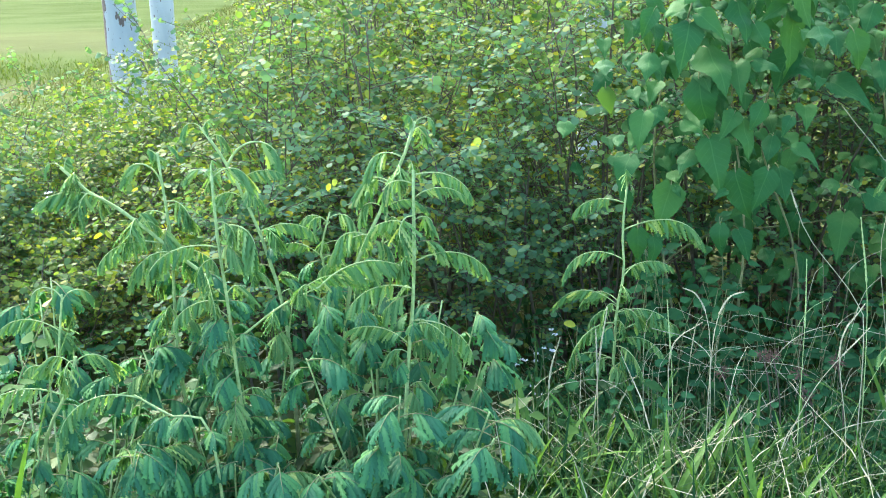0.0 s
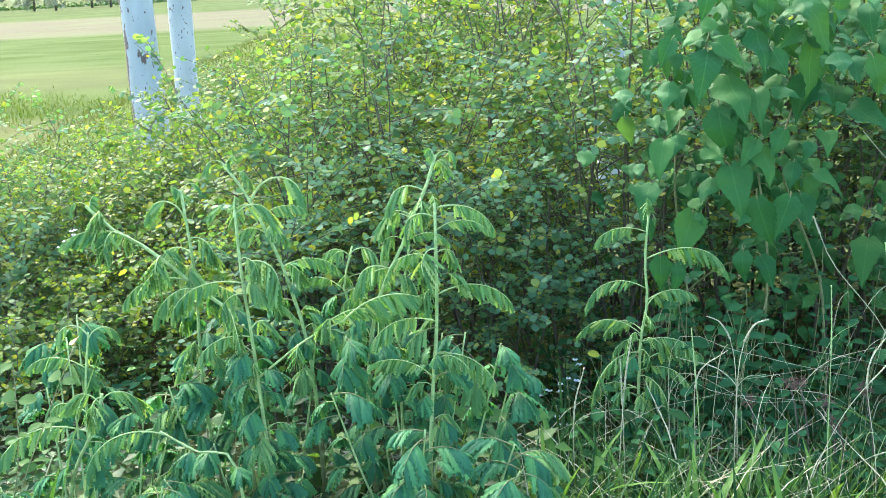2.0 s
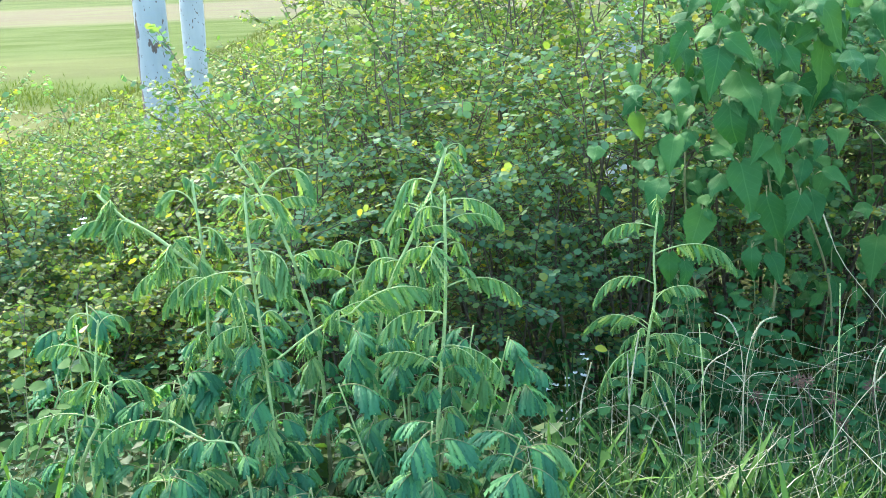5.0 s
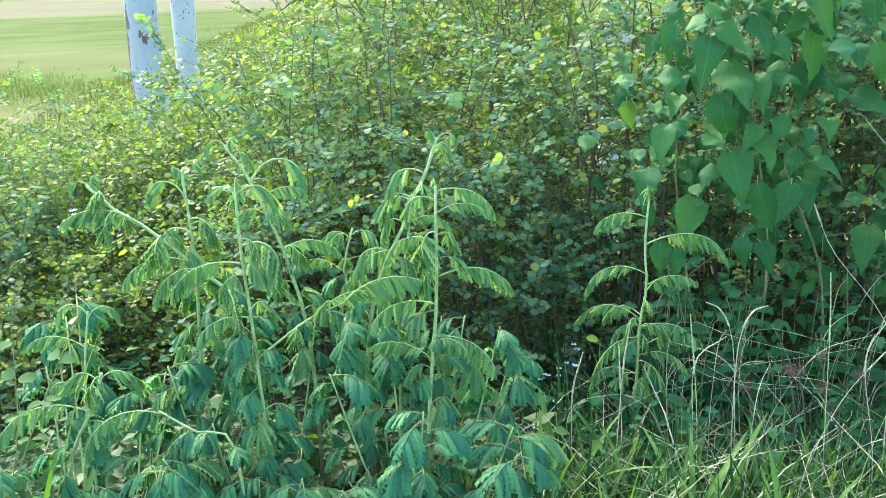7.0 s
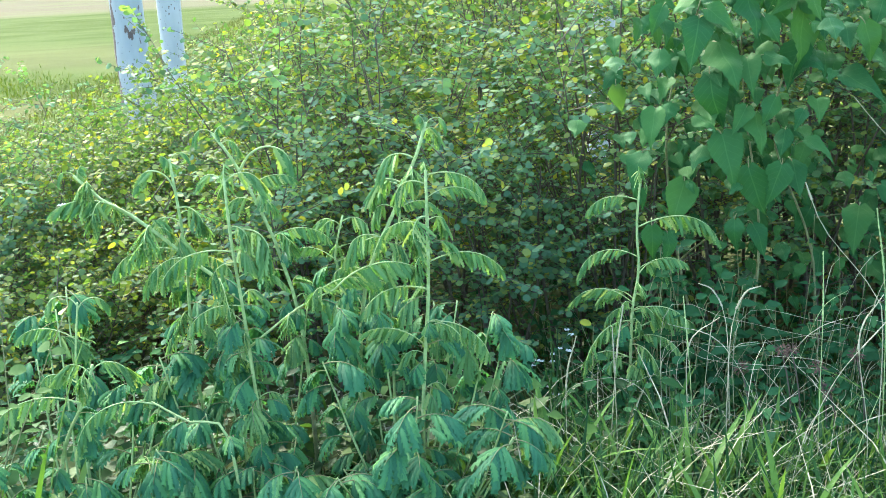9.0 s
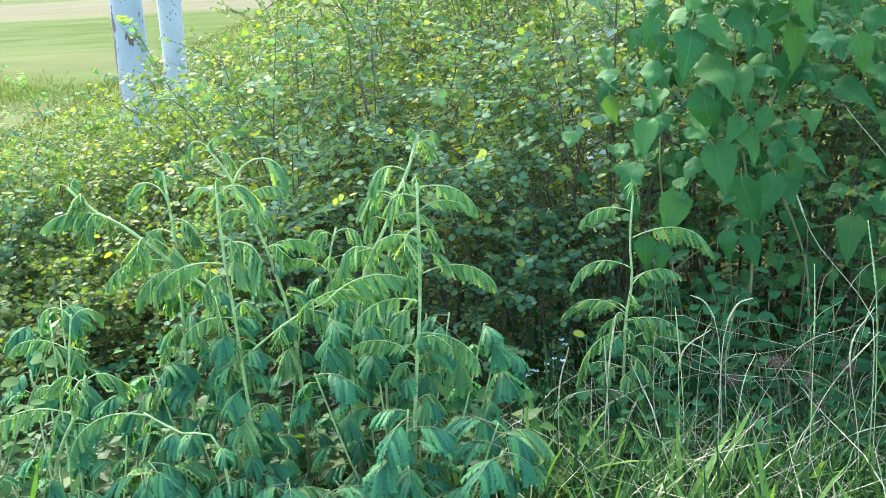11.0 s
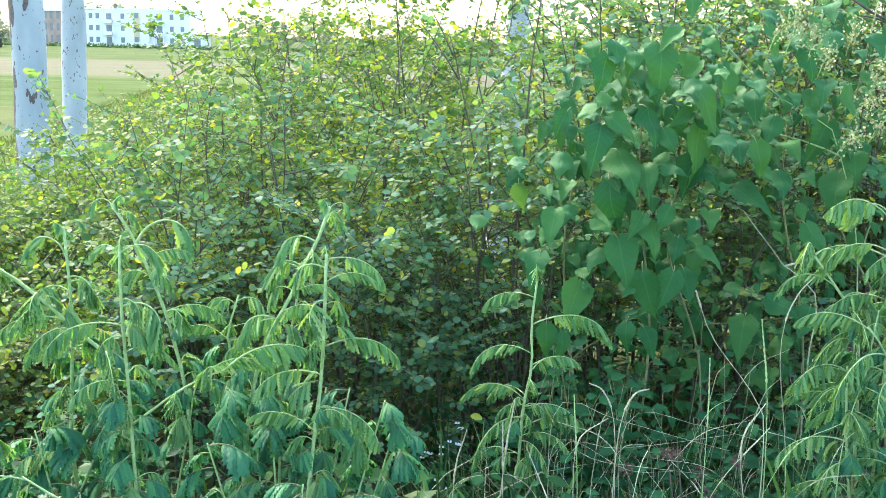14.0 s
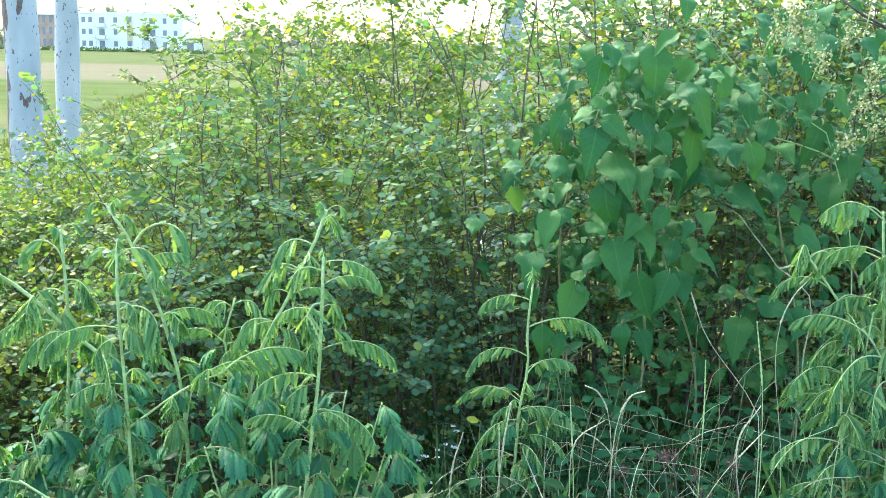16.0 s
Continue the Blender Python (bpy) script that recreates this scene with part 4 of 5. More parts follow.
def vine(seed, y, line, leaves, extra, spread, odd=None, ceiling=1.47, floor=0.72):
    """A climbing stem with hanging heart-shaped leaves: x, z, length of those in front, more at random behind."""
    r = np.random.default_rng(seed)
    base = np.array([line[0][0], y + 0.05, float(ground_height(line[0][0], y))])
    root = thing("heart_leaved_vine", tuple(base), "climbing vine with large toothed heart-shaped green leaves over the bushes", "vine", "heart-leaved vines")
    path = spline([(x + r.uniform(-0.05, 0.05), y + 0.22 + r.uniform(-0.04, 0.04), z) for x, z in line], 24)
    g = Mesh()
    g.tube(path - base, np.linspace(0.0045, 0.002, 24), 6)
    part("stem", g.data("stem", [M_OLDSTEM]), root)
    for x, z, length, tilt in leaves:
        hang(HEARTS[r.integers(0, 5)], root, base, (x, y + r.uniform(-0.05, 0.03), z), length * 1.15, tilt, r.uniform(-50, 50), r.uniform(12, 58))
    # leaves that lie flat on top and shade those below
    for _ in range(26):
        top = path[r.integers(17, 24)]
        hang(HEARTS[r.integers(0, 5)], root, base, top + r.normal(0, 1, 3) * (spread * 0.9, 0.12, 0.07) - (0, 0.1, 0.05), r.uniform(0.06, 0.12), r.uniform(-60, 60), r.uniform(-80, 80), r.uniform(60, 88))
    if odd:
        hang((odd[0], HEARTS[0][1]), root, base, (odd[1], y + 0.05, odd[2]), 0.085, 8, -20, 10)
    for _ in range(extra):
        p = path[r.integers(4, 24)] + r.normal(0, 1, 3) * (spread, 0.12, spread) + (0, r.uniform(-0.05, 0.25), 0)
        if (p[0] - 0.93) ** 2 / 0.016 + (p[2] - 0.97) ** 2 / 0.03 < 1:      # a gap between the vines
            continue
        if p[2] > ceiling:
            p[2] -= r.uniform(0.1, 0.8)
        low = p[2] < floor
        if low and r.uniform() < 0.5:
            continue
        hang(HEARTS[r.integers(0, 5)], root, base, p, r.uniform(0.035, 0.065) if low else r.uniform(0.035, 0.095), r.uniform(-85, 85), r.uniform(-70, 70), r.uniform(25, 88))



yellow_leaf = HEARTS[1][0].copy()
yellow_leaf.materials[0] = M_SEEDLING
vine(1, 3.0, [(0.5, 0.02), (0.42, 0.6), (0.38, 1.0), (0.42, 1.3), (0.48, 1.52)],
     [(0.25, 0.88, 0.105, -35), (0.29, 0.66, 0.091, 0), (0.29, 1.0, 0.102, -25), (0.31, 1.17, 0.091, -20), (0.31, 1.28, 0.077, -30), (0.34, 0.65, 0.081, 12),
      (0.37, 0.77, 0.13, -20), (0.38, 1.32, 0.081, -70), (0.41, 1.24, 0.126, -18), (0.42, 0.9, 0.088, -50), (0.42, 1.42, 0.109, -10), (0.44, 0.99, 0.077, 70),
      (0.46, 1.05, 0.137, 5), (0.46, 1.48, 0.088, 15), (0.47, 1.28, 0.088, 60)], 150, 0.11, (yellow_leaf, 0.205, 1.06))
vine(2, 3.02, [(0.62, 0.02), (0.6, 0.6), (0.58, 1.0), (0.6, 1.3), (0.62, 1.55)],
     [(0.5, 0.9, 0.141, 15), (0.5, 1.16, 0.158, 28), (0.52, 0.67, 0.081, -10), (0.54, 1.0, 0.084, -40), (0.55, 1.4, 0.109, 60), (0.57, 0.8, 0.13, 10),
      (0.57, 1.28, 0.119, 20), (0.58, 1.45, 0.141, 0), (0.59, 0.96, 0.109, 15), (0.6, 0.65, 0.088, 30), (0.6, 1.52, 0.081, -60), (0.63, 0.82, 0.109, -25)], 170, 0.13)
vine(3, 3.05, [(0.85, 0.02), (0.78, 0.5), (0.72, 0.9), (0.74, 1.2), (0.8, 1.5)],
     [(0.66, 0.92, 0.077, -20), (0.66, 1.3, 0.074, -70), (0.67, 1.43, 0.084, -50), (0.69, 1.14, 0.126, -30), (0.7, 0.82, 0.105, 10), (0.71, 1.36, 0.152, 50),
      (0.72, 1.21, 0.18, 12), (0.73, 1.29, 0.084, 60), (0.75, 0.91, 0.091, 80), (0.78, 1.39, 0.091, 0), (0.86, 1.35, 0.094, -20), (0.88, 1.19, 0.098, 15)], 170, 0.15)
vine(4, 3.15, [(1.15, 0.02), (1.1, 0.6), (1.05, 1.0), (1.02, 1.3), (1.1, 1.6)],
     [(0.89, 1.07, 0.131, 80), (0.91, 0.65, 0.134, -35), (0.93, 1.27, 0.098, -30), (0.94, 1.53, 0.087, 40), (0.98, 1.11, 0.098, 0), (1.01, 0.74, 0.113, 70),
      (1.05, 1.45, 0.091, 10), (1.06, 1.34, 0.1, -15), (1.08, 0.7, 0.113, -40), (1.09, 0.95, 0.109, 40)], 180, 0.18, ceiling=1.62)
vine(5, 3.25, [(1.5, 0.02), (1.45, 0.6), (1.3, 1.0), (1.3, 1.4), (1.4, 1.65)],
     [(1.12, 1.53, 0.109, -50), (1.13, 1.23, 0.134, -30), (1.18, 1.07, 0.149, -25), (1.2, 1.34, 0.109, 20), (1.24, 1.15, 0.109, -20)], 190, 0.2, ceiling=1.66)
vine(6, 3.35, [(0.3, 0.02), (0.36, 0.3), (0.5, 0.5), (0.8, 0.55), (1.2, 0.6)], [(0.66, 0.62, 0.09, 20), (0.8, 0.6, 0.09, -30)], 130, 0.16)


# ---- far plain: apartment block and trees ----


def box(g, lo, hi, slot=0):
    (x0, y0, z0), (x1, y1, z1) = lo, hi
    v = [(x, y, z) for x in (x0, x1) for y in (y0, y1) for z in (z0, z1)]
    g.add(v, [[(0, 1, 3, 2), (4, 6, 7, 5), (0, 4, 5, 1), (2, 3, 7, 6), (0, 2, 6, 4), (1, 5, 7, 3)]], slot)


def box_mesh(name, lo, hi, mat):
    g = Mesh()
    box(g, lo, hi)
    return g.data(name, [mat], smooth=False)


def apartment_block(x, y, turn):
    z = float(ground_height(x, y))
    root = thing("apartment_building", (x, y, z), "white three-storey apartment block with balconies far across the fields", "building")
    root.matrix_basis = pose(x, y, z, 0, 0, turn) @ Matrix.Diagonal((0.667, 1, 1, 1))
    # main wing, the raw wing beside it, a cream stair tower, a low annex
    part("wall", box_mesh("wall", (0, 0, 0), (42, 12, 9.6), M_WALL), root)
    part("wall", box_mesh("wall", (-19, 0.6, 0), (-0.02, 12, 9.0), M_BRICKWALL), root, label="raw brick wall")
    part("tower", box_mesh("tower", (17.5, -1.2, 0), (26, -0.02, 10.2), M_WALL), root)
    part("stair_window", box_mesh("stair_window", (20.2, -1.4, 1.5), (22.6, -1.22, 9.0), M_CREAMWALL), root, label="cream stairwell panel")
    part("annex", box_mesh("annex", (42.02, 1.5, 0), (46.6, 9, 3.6), M_WALL), root)
    part("roof", box_mesh("roof", (-0.4, -0.4, 9.62), (42.4, 12.4, 10.0), M_WALL), root)
    part("roof", box_mesh("roof", (-19.2, 0.3, 9.02), (-0.5, 12.2, 9.3), M_WALL), root)
    part("roof", box_mesh("roof", (41.6, 0.9, 3.62), (48.6, 9.4, 3.9), M_WALL), root)
    pane = box_mesh("window", (0, -0.05, 0), (1.5, 0.0, 1.4), M_GLASS)
    tall = box_mesh("window", (0, -0.05, 0), (1.1, 0.0, 2.0), M_GLASS)
    door = box_mesh("window", (0, -0.05, 0), (2.6, 0.0, 2.2), M_GLASS)
    slab = box_mesh("balcony", (0, -1.5, 0), (4.2, -0.01, 0.95), M_WALL)
    post = box_mesh("column", (0, -1.5, 0), (0.3, -1.2, 9.4), M_WALL)
    for floor in range(3):
        h = floor * 3.1
        for wx in (1.2, 4.0, 14.2, 34.2, 38.5):
            part("window", pane, root, pose(wx, 0, h + 1.1))
        for bx in (7.5, 28.0):
            part("window", door, root, pose(bx + 0.8, 0, h + 0.3))
            if floor:
                part("balcony", slab, root, pose(bx, 0, h - 0.1))
        for wx in (-17.6, -15.2, -12.5, -9.2, -5.9, -2.8):
            part("window", tall, root, pose(wx, 0.6, h + 0.8))
        part("window", pane, root, pose(20.6, -1.42, h + 1.3))
    for bx in (7.5, 11.4, 28.0, 31.9):
        part("column", post, root, pose(bx, 0, 0))
    part("window", door, root, pose(43.2, 1.5, 0.4))


apartment_block(-97.5, 290.0, -4)


def far_tree(x, y, height, seed):
    r = np.random.default_rng(seed)
    z = float(ground_height(x, y))
    root = thing("far_tree", (x, y, z), "hazy round-crowned tree beyond the fields", "tree", "far trees")
    g = Mesh()
    g.tube([(0, 0, -0.2), (0.1, 0, height * 0.3), (0.0, 0.1, height * 0.7)], [0.3, 0.22, 0.08], 7)
    for k in range(5):
        a = k * 1.26
        g.tube([(0.05, 0, height * (0.3 + 0.06 * k)), (math.cos(a) * height * 0.25, math.sin(a) * height * 0.25, height * (0.55 + 0.06 * k))], [0.12, 0.04], 5)
    part("trunk", g.data("trunk", [M_TWIG]), root)
    c = Mesh()
    for _ in range(30):
        a, q = r.uniform(0, 6.28), height * 0.5 * math.sqrt(r.uniform())
        mid = np.array([math.cos(a) * q, math.sin(a) * q, height * (0.16 + 0.76 * r.uniform() ** 0.8)])
        n = 16
        d = r.normal(0, 1, (n, 3))
        c.leaves(mid + d * height * 0.055, r.normal(0, 1, (n, 3)), d, height * r.uniform(0.07, 0.13, n), height * 0.08, SMALL)
    part("crown", c.data("crown", [M_HAZETREE]), root)


def build_far_trees():
    r = np.random.default_rng(31)
    k = 0
    for x, y, h in ((-118, 240, 8), (-111, 236, 6.5), (-106, 244, 9), (-99, 238, 6), (-128, 238, 9), (-55, 296, 9), (-50, 300, 8), (-45, 298, 6.5), (-39, 300, 8.5),
                    (-92, 318, 11.5), (-104, 322, 12.2), (-82, 320, 10.9), (-34, 305, 7)):
        far_tree(x, y, h, 400 + k)
        k += 1
    for x in np.arange(-26, 150, 4.5):
        far_tree(x + r.uniform(-3, 3), 330 + r.uniform(-15, 15), r.uniform(3, 5.5), 400 + k)
        k += 1


build_far_trees()


# ---- small things on the verge ----


def stalk(places, thick, label, seed_head=0.0, mat=M_DRY, name="grass_stalk"):
    """One long grass stalk, with a thicker seed spike at its tip where it has one."""
    base = np.array(places[0], float)
    base[2] = float(ground_height(base[0], base[1]))
    line = spline(np.vstack([base, places]) if places[0][2] - base[2] > 0.03 else places, 20) - base
    g = Mesh()
    rad = np.linspace(thick, thick * 0.55, 20)
    g.tube(line, rad * 0.62, 5)
    root = thing(name, tuple(base), label, "grass stalk", "grass stalks on the verge")
    part("stalk", g.data("stalk", [mat]), root)
    if seed_head:
        k = int(20 * (1 - seed_head))
        spike = spline(line[k:], 22)
        h = Mesh()
        h.tube(spike, [thick * (1.25 if j % 2 else 0.7) * (1 - 0.5 * j / 22) for j in range(22)], 6)
        part("seed_spike", h.data("seed_spike", [mat]), root)


def build_stalks():
    dry, green = "pale dry grass stalk standing in the verge", "thin green grass stalk with narrow seed spike"
    stalk([(0.14, 2.6, 0.16), (0.16, 2.6, 0.45), (0.18, 2.6, 0.6)], 0.0028, dry, 0.3)
    stalk([(0.16, 2.58, 0.14), (0.155, 2.58, 0.4), (0.15, 2.58, 0.55)], 0.0024, dry, 0.3)
    stalk([(0.44, 2.6, 0.29), (0.45, 2.6, 0.53), (0.48, 2.6, 0.62), (0.52, 2.6, 0.64)], 0.0030, "pale dry grass stalk bent over at the tip", 0.2)
    stalk([(0.45, 2.62, 0.3), (0.44, 2.62, 0.53), (0.41, 2.62, 0.62), (0.37, 2.62, 0.645)], 0.0024, "pale dry grass stalk bent over at the tip", 0.2)
    stalk([(0.03, 2.6, 0.38), (0.06, 2.6, 0.52)], 0.0026, dry, 0.35)
    stalk([(0.35, 2.6, 0.35), (0.33, 2.6, 0.62)], 0.0024, green, 0.3, M_GREENSTEM)
    stalk([(0.34, 2.6, 0.3), (0.345, 2.6, 0.49), (0.42, 2.6, 0.56)], 0.0024, dry, 0.3)
    stalk([(0.82, 2.6, 0.5), (0.79, 2.6, 0.62), (0.67, 2.6, 0.78), (0.62, 2.6, 0.9)], 0.0028, dry, 0.1)
    stalk([(0.83, 2.6, 0.35), (0.82, 2.6, 0.62), (0.79, 2.6, 0.83)], 0.0026, green, 0.25, M_GREENSTEM)
    stalk([(1.02, 2.6, 0.47), (1.06, 2.6, 0.69), (1.08, 2.6, 0.86)], 0.0032, green, 0.3, M_GREENSTEM)
    stalk([(0.9, 2.65, 0.4), (0.86, 2.65, 0.72), (0.88, 2.65, 0.86), (0.93, 2.65, 0.93)], 0.0022, "thin grass stalk bowing at the tip", 0.2)
    stalk([(0.66, 2.55, 0.4), (0.66, 2.55, 0.6), (0.655, 2.55, 0.74)], 0.0022, green, 0.3, M_GREENSTEM)
    stalk([(0.75, 2.45, 0.3), (0.72, 2.45, 0.55), (0.77, 2.45, 0.66)], 0.0022, dry, 0.3)
    stalk([(0.6, 2.5, 0.2), (0.68, 2.5, 0.42), (0.8, 2.5, 0.58)], 0.0024, dry, 0.2)
    r = np.random.default_rng(77)
    for k in range(46):
        x, y = r.uniform(0.3, 1.35), r.uniform(2.2, 3.0)
        h, a, ln = r.uniform(0.28, 0.66), r.uniform(0, 6.28), r.uniform(0.05, 0.42)
        tip = (x + math.cos(a) * ln, y + math.sin(a) * ln * 0.4, h)
        stalk([(x, y, 0.04), (x + math.cos(a) * ln * 0.18, y, h * 0.55), (x + math.cos(a) * ln * 0.55, y + math.sin(a) * ln * 0.2, h * 0.9), tip], r.uniform(0.0008, 0.0015), dry if k % 3 else green, 0.3, M_DRY if k % 3 else M_GREENSTEM)
    # runners lying across the weeds
    runner = "long pale dry runner lying across the weeds"
    for line in ([(0.30, 2.75, 0.52), (0.47, 2.75, 0.5), (0.62, 2.75, 0.46), (0.78, 2.75, 0.42)], [(0.32, 2.8, 0.39), (0.48, 2.8, 0.4), (0.63, 2.8, 0.42), (0.8, 2.8, 0.45)],
                 [(0.33, 2.7, 0.41), (0.42, 2.7, 0.4), (0.57, 2.7, 0.385), (0.72, 2.7, 0.37)], [(0.3, 2.72, 0.44), (0.5, 2.72, 0.37), (0.62, 2.72, 0.37)],
                 [(0.5, 2.78, 0.48), (0.7, 2.78, 0.48), (0.9, 2.78, 0.43)], [(0.02, 2.6, 0.34), (0.12, 2.6, 0.4), (0.22, 2.6, 0.39)]):
        stalk(line, 0.0013, runner, mat=M_DRY, name="grass_runner")


build_stalks()


def broad_grass(x, y, seed, count, length, width):
    """A tuft of broad arching grass blades, each a part."""
    r = np.random.default_rng(seed)
    root = thing("grass_tuft", (x, y, float(ground_height(x, y))), "tuft of broad light green arching grass blades", "grass", "broad grass tufts")
    for _ in range(count):
        a, h = r.uniform(0, 6.28), length * r.uniform(0.6, 1.15)
        lean = r.uniform(0.15, 0.75)
        u = np.linspace(0, 1, 8)
        out = np.array([math.cos(a), math.sin(a), 0])
        across = np.array([-math.sin(a), math.cos(a), 0])
        mid = out * (lean * h * u ** 1.8)[:, None] + np.array([0, 0, 1.0]) * (h * (u - 0.45 * lean * u ** 2.2))[:, None]
        w = width * r.uniform(0.7, 1.2) * np.sin(np.pi * np.clip(u * 0.92 + 0.08, 0, 1)) ** 0.6 / 2
        keel = np.array([0, 0, 0.12]) * w[:, None] * 2
        v = np.stack([mid - across * w[:, None] + keel, mid, mid + across * w[:, None] + keel], 1)
        g = Mesh()
        g.add(v, [[(3 * i + j, 3 * i + j + 1, 3 * i + j + 4, 3 * i + j + 3) for i in range(7) for j in (0, 1)]])
        part("blade", g.data("blade", [M_BROADGRASS]), root, pose(r.uniform(-0.03, 0.03), r.uniform(-0.03, 0.03), -0.01))


def build_tufts():
    r = np.random.default_rng(8)
    for k, (x, y) in enumerate(((-0.19, 2.35), (-0.08, 2.4), (0.02, 2.5), (0.62, 2.4), (0.66, 2.55), (0.3, 2.3), (0.5, 2.2), (0.8, 2.35), (0.98, 2.55), (1.05, 2.4), (0.15, 2.2), (-0.3, 2.1), (0.42, 2.45), (0.9, 2.2), (1.15, 2.5), (0.72, 2.1), (1.1, 2.62), (1.2, 2.6), (1.02, 2.66), (1.24, 2.72))):
        broad_grass(x + r.uniform(-0.03, 0.03), y, 600 + k, 9, 0.40 if x < 0.9 else 0.52, 0.017)
    for k in range(26):
        x = r.uniform(-0.1, 1.3)
        broad_grass(x, r.uniform(1.95, 2.75), 640 + k, 7, r.uniform(0.28, 0.44), r.uniform(0.009, 0.017))


build_tufts()


def leafy_sprig(name, label, base, top, leaf, count, mat, shape, seed, category="weed", wide=0.7, tip=None):
    """A small upright weed: a stem with alternate leaves, each a part."""
    r = np.random.default_rng(seed)
    base = np.array(base, float)
    root = thing(name, tuple(base), label, category)
    line = bow((0, 0, 0), np.subtract(top, base), (r.uniform(-0.05, 0.05), r.uniform(-0.03, 0.03), 0), 10) + np.cumsum(r.normal(0, 0.002, (10, 3)), 0)
    g = Mesh()
    g.tube(line, np.linspace(0.0022, 0.001, 10), 5)
    part("stem", g.data("stem", [M_OLDSTEM]), root)
    for k in range(count):
        s = 0.3 + 0.7 * (k + 1) / count
        at = line[min(9, int(s * 9))]
        a = 2.4 * k + r.uniform(-0.4, 0.4)
        m = Mesh()
        way = (math.cos(a), math.sin(a), r.uniform(-0.25, 0.35))
        size = leaf * r.uniform(0.7, 1.15)
        m.leaves([np.multiply(way, size * 0.15)], [way], [(r.normal(0, 0.3), -0.5, 1.0)], size, size * wide, shape)
        m.tube([(0, 0, 0), np.multiply(way, size * 0.16)], 0.001, 4, 1)
        part("leaf", m.data("leaf", [tip if tip and k == count - 1 else mat, M_OLDSTEM]), root, pose(*at))
    return root


BIGOVAL = shape_leaf([(0.08, 0.45), (0.25, 0.85), (0.5, 1.0), (0.75, 0.85), (0.93, 0.45)], 0.08, 0.1)


def build_weeds():
    for k, (b, t) in enumerate((((-1.36, 2.03, 0.0), (-0.98, 2.0, 0.84)), ((-1.40, 2.0, 0.0), (-1.12, 1.97, 0.79)), ((-1.42, 2.05, 0.0), (-1.22, 2.0, 0.70)))):
        leafy_sprig("round_leaved_seedling", "young shrub with rounded pale green leaves and a pink-brown tip", b, t, 0.036, 16, M_SEEDLING, BIGOVAL, 700 + k, "shrub", 0.78, M_BUDTIP if k == 0 else None)
    broad_grass(-1.17, 2.05, 710, 6, 0.98, 0.022)
    leafy_sprig("yellowing_weed", "small weed with a yellowing round leaf", (0.08, 2.85, 0.0), (0.10, 2.85, 0.46), 0.045, 5, M_WEED, BIGOVAL, 711, "weed", 0.75, M_YELLOWLEAF)
    leafy_sprig("round_leaved_weed", "low weed with bright round green leaves", (0.24, 2.84, 0.0), (0.22, 2.84, 0.28), 0.05, 5, M_GRASS, BIGOVAL, 712, "weed", 0.8)
    r = np.random.default_rng(41)
    for k in range(185):
        x, y = r.uniform(0.22, 1.6), r.uniform(2.6, 3.25)
        z = float(ground_height(x, y))
        leafy_sprig("broad_leaved_weed", "dark green broad-leaved weed under the vine", (x, y, z), (x + r.uniform(-0.08, 0.08), y - 0.05, z + r.uniform(0.15, 0.35) + max(0.0, y - 2.8) * r.uniform(0.3, 1.2)),
                    r.uniform(0.032, 0.065), 9, M_WEED, POINTED, 800 + k, "weed", 0.6)
    # white-flowered weed
    for k, (x, y, z) in enumerate(((-0.02, 3.2, 0.22), (0.03, 3.2, 0.25), (-0.06, 3.2, 0.2), (-1.83, 3.75, 0.62), (-1.87, 3.76, 0.60), (-1.80, 3.74, 0.65), (0.0, 3.1, 0.15), (0.06, 3.25, 0.28))):
        root = leafy_sprig("white_wildflower", "small white wildflower among dark weeds", (x, y, float(ground_height(x, y))), (x, y, z - 0.01), 0.03, 6, M_WEED, POINTED, 860 + k, "flower", 0.5)
        for j in range(3):
            m = Mesh()
            a = np.arange(6) * 1.047 + j
            way = np.stack([np.cos(a), np.sin(a) * 0.6 - 0.3, 0 * a + 0.3], -1)
            m.leaves(np.zeros((6, 3)), way, np.tile((0, -0.6, 0.8), (6, 1)), 0.010, 0.007, SMALL)
            part("flower", m.data("flower", [M_WHITE]), root, pose(r.uniform(-0.02, 0.02), 0, z - float(ground_height(x, y)) + r.uniform(-0.015, 0.015)), "white petals")
    # dried brown seed heads
    for k, (x, y, z) in enumerate(((0.62, 2.7, 0.43), (0.60, 2.72, 0.42), (0.69, 2.7, 0.38), (0.72, 2.7, 0.31), (0.78, 2.68, 0.42), (0.50, 2.75, 0.36))):
        root = thing("dried_flower_stalk", (x, y, 0.0), "dried stalk with a dark brown withered seed head", "dried flower", "dried seed heads")
        g = Mesh()
        g.tube(bow((0, 0, 0), (0, 0, z), (0.03, 0, 0), 8), 0.0022, 5)
        part("stalk", g.data("stalk", [M_TWIG]), root)
        h = Mesh()
        n = 40
        d = r.normal(0, 1, (n, 3))
        h.leaves(d * 0.004, d, r.normal(0, 1, (n, 3)), r.uniform(0.01, 0.022, n), 0.005, SMALL)
        part("seed_head", h.data("seed_head", [M_SEED]), root, pose(0, 0, z))


build_weeds()


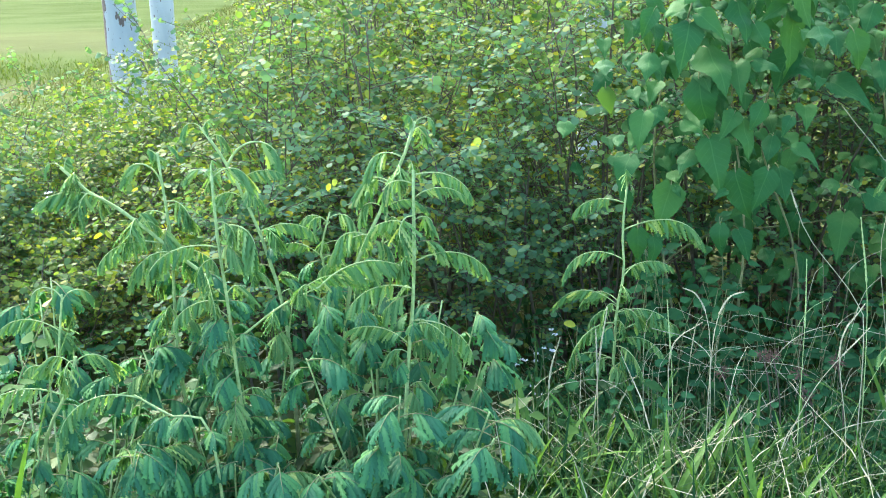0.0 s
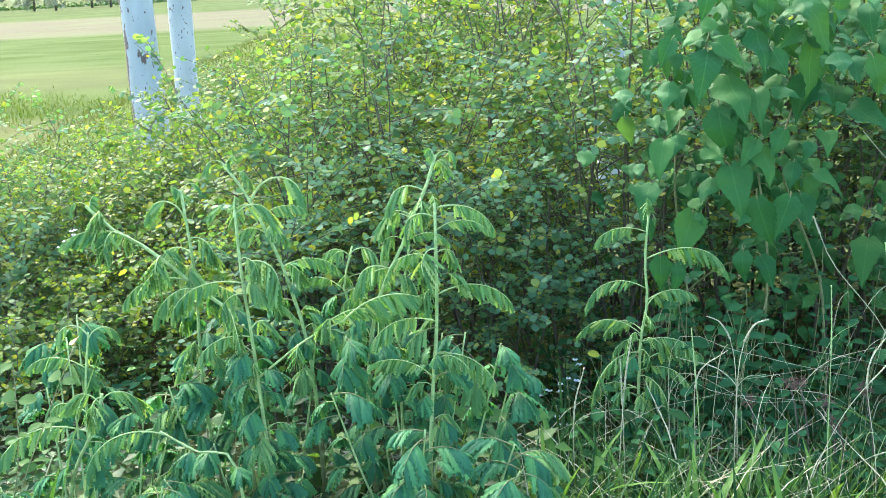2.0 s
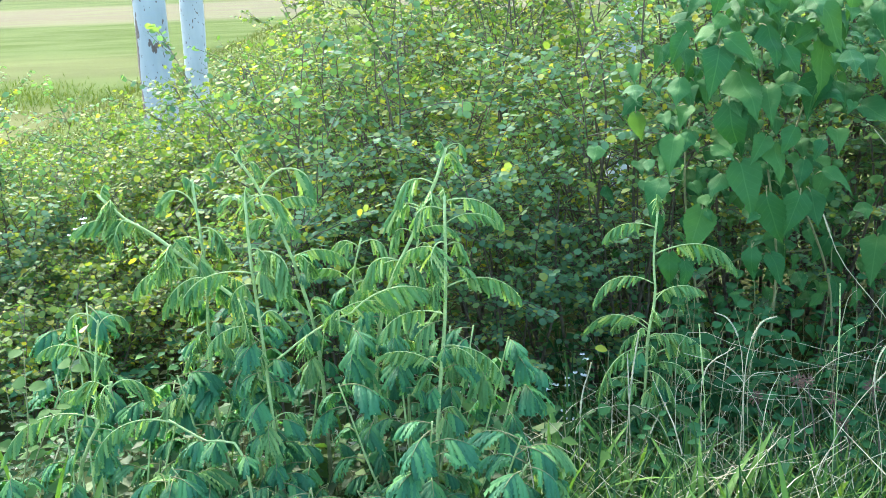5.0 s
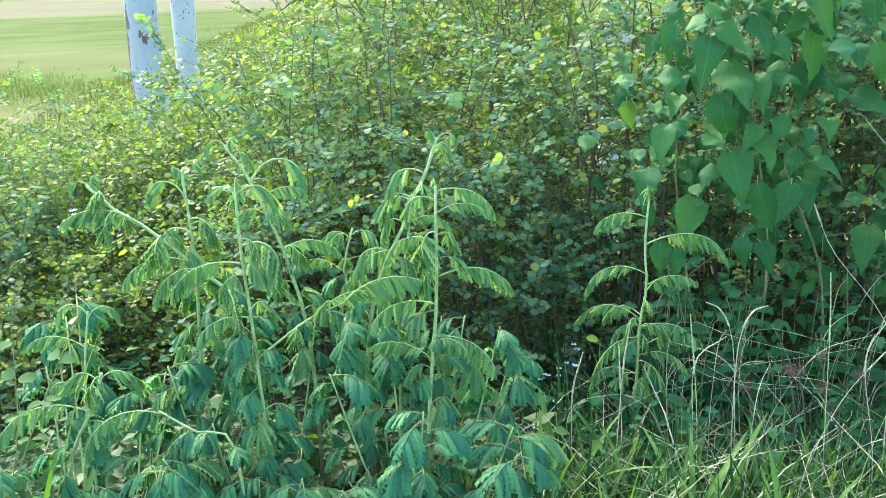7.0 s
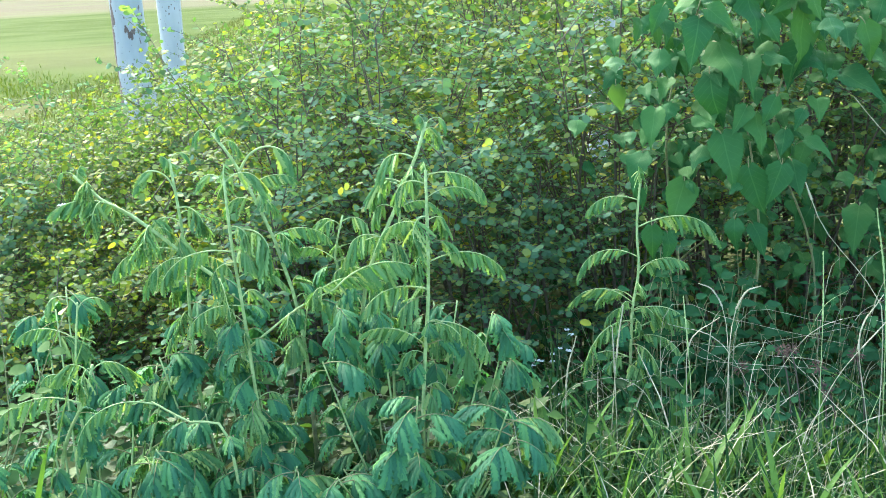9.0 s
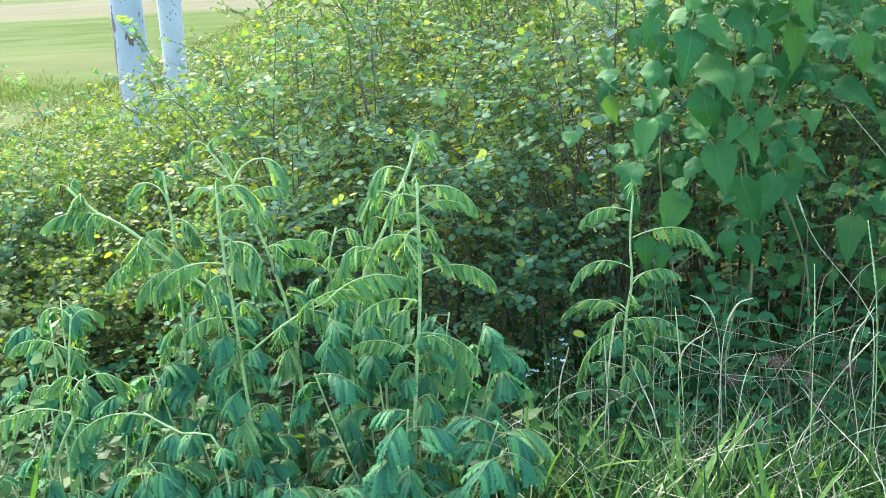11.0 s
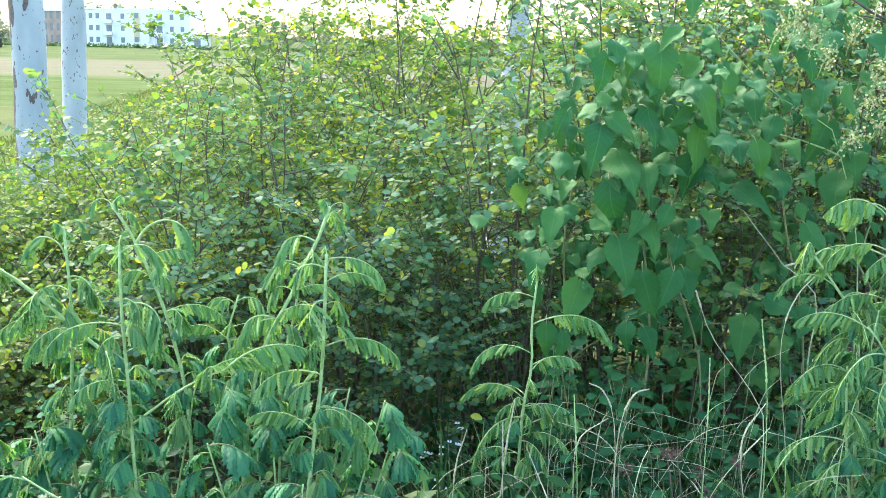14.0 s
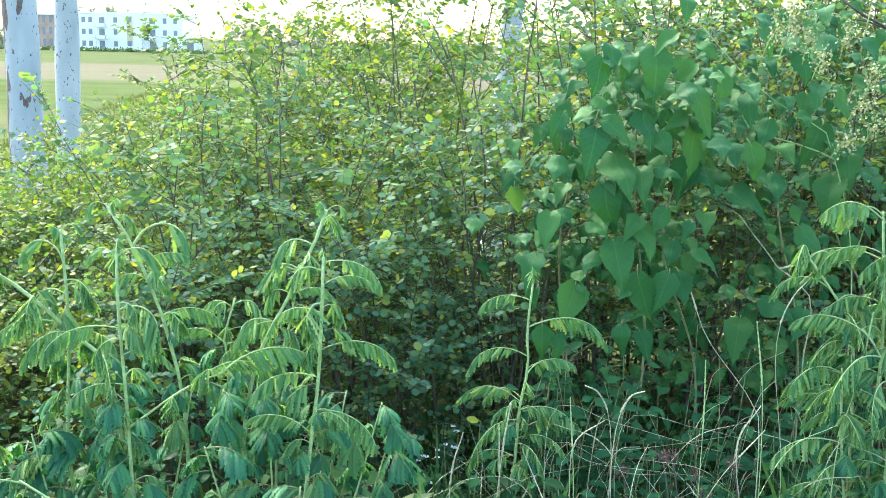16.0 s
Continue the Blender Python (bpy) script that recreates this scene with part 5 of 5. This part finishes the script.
def blossom_spray(seed, x, y, z):
    """A drooping spray of tiny cream blossoms."""
    r = np.random.default_rng(seed)
    root = thing("blossom_spray", (x, y, z), "loose spray of tiny cream blossoms on the vine", "flowers", "blossom sprays")
    g = Mesh()
    stem = bow((0.0, 0.12, -0.03), (r.uniform(-0.03, 0.03), 0, 0.05), (0, 0, 0.02), 8)
    g.tube(stem, 0.0015, 4)
    part("stem", g.data("stem", [M_GREENSTEM]), root)
    h = Mesh()
    n = 110
    p = stem[r.integers(3, 8, n)] + r.normal(0, 0.012, (n, 3)) * (1, 1, 1.7)
    h.leaves(p, r.normal(0, 1, (n, 3)), r.normal(0, 1, (n, 3)), r.uniform(0.006, 0.012, n), 0.008, SMALL)
    part("blossom", h.data("blossom", [M_CREAM]), root)


for k, (x, z) in enumerate(((1.0, 1.57), (0.98, 1.51), (1.16, 1.51), (1.05, 1.49), (1.24, 1.39), (1.19, 1.31), (1.15, 1.2), (1.25, 1.25), (1.08, 1.44), (0.93, 1.51), (1.3, 1.5), (1.36, 1.35))):
    blossom_spray(900 + k, x * 0.965, 2.98, 1.5 + (z - 1.5) * 0.965)


def bare_stem(places, thick, label, name="bare_stem", mat=M_TWIG, twigs=4, seed=0):
    """A woody shoot from the ground, with a few side twigs."""
    r = np.random.default_rng(seed)
    base = np.array(places[0], float)
    base[2] = float(ground_height(base[0], base[1]))
    line = spline(np.vstack([base, places]) if places[0][2] - base[2] > 0.03 else places, 18) - base
    root = thing(name, tuple(base), label, "stem", "woody stems in the hedge")
    g = Mesh()
    g.tube(line + np.cumsum(r.normal(0, 0.0025, line.shape), 0), thick * 0.75 * np.linspace(1, 0.45, 18) ** 1.3, 7)
    part("stem", g.data("stem", [mat]), root)
    for _ in range(twigs):
        p = line[r.integers(6, 17)]
        a = r.uniform(0, 6.28)
        t = Mesh()
        t.tube(bow((0, 0, 0), (math.cos(a) * 0.25, math.sin(a) * 0.1, r.uniform(0.02, 0.2)), (0, 0, 0.01), 5), [0.0035, 0.003, 0.0025, 0.002, 0.0012], 5)
        part("twig", t.data("twig", [mat]), root, pose(*p))


def build_bare_stems():
    dark = "thin dark woody stem rising through the foliage"
    bare_stem([(0.22, 3.55, 0.42), (0.24, 3.55, 0.84), (0.26, 3.55, 1.35), (0.29, 3.55, 1.66)], 0.0085, dark, seed=1)
    bare_stem([(0.09, 3.6, 0.28), (0.11, 3.6, 0.61), (0.15, 3.6, 1.03), (0.1, 3.65, 1.4)], 0.0095, dark, seed=2)
    bare_stem([(-0.5, 3.5, 0.4), (-0.56, 3.5, 0.95), (-0.6, 3.5, 1.18)], 0.006, dark, seed=3)
    bare_stem([(0.12, 3.7, 0.8), (0.04, 3.7, 1.3), (-0.02, 3.7, 1.52)], 0.007, dark, seed=4)
    bare_stem([(0.0, 3.5, 0.2), (-0.03, 3.5, 0.5), (0.0, 3.5, 0.8)], 0.010, dark, seed=5)
    bare_stem([(0.32, 3.4, 0.3), (0.34, 3.4, 0.65), (0.36, 3.4, 0.95)], 0.008, dark, seed=6)
    bare_stem([(-0.75, 3.8, 0.5), (-0.85, 3.8, 1.0), (-0.82, 3.8, 1.35)], 0.007, dark, seed=7)
    bare_stem([(1.7, 3.7, 0.6), (1.54, 3.6, 1.51), (1.44, 3.6, 1.57), (1.27, 3.6, 1.68)], 0.016, "dark leaning branch above the vine", seed=8)
    bare_stem([(1.1, 3.12, 0.5), (1.1, 3.1, 0.77), (1.0, 3.1, 0.86), (0.87, 3.1, 1.02)], 0.0045, "pale dry woody vine stem", mat=M_DRY, twigs=2, seed=9)
    bare_stem([(1.3, 3.3, 0.8), (1.17, 3.25, 1.23), (1.07, 3.2, 1.31), (0.93, 3.2, 1.39), (0.74, 3.2, 1.58)], 0.004, "slender green climbing stem", mat=M_GREENSTEM, twigs=2, seed=10)


build_bare_stems()


def far_hedge():
    r = np.random.default_rng(71)
    g = Mesh()
    n = 5000
    x = r.uniform(-150, 60, n)
    y = 268 + r.normal(0, 0.7, n) - 0.07 * (x + 50)
    z = ground_height(x, y) + r.uniform(0, 0.7, n)
    g.leaves(np.stack([x, y, z], -1), r.normal(0, 1, (n, 3)), r.normal(0, 1, (n, 3)), r.uniform(0.5, 0.9, n), 0.5, SMALL)
    tagged(new("far_hedge", g.data("far_hedge", [M_CROWN])), "low dark hedge along the far field edge", "hedge", kind="stuff")


far_hedge()
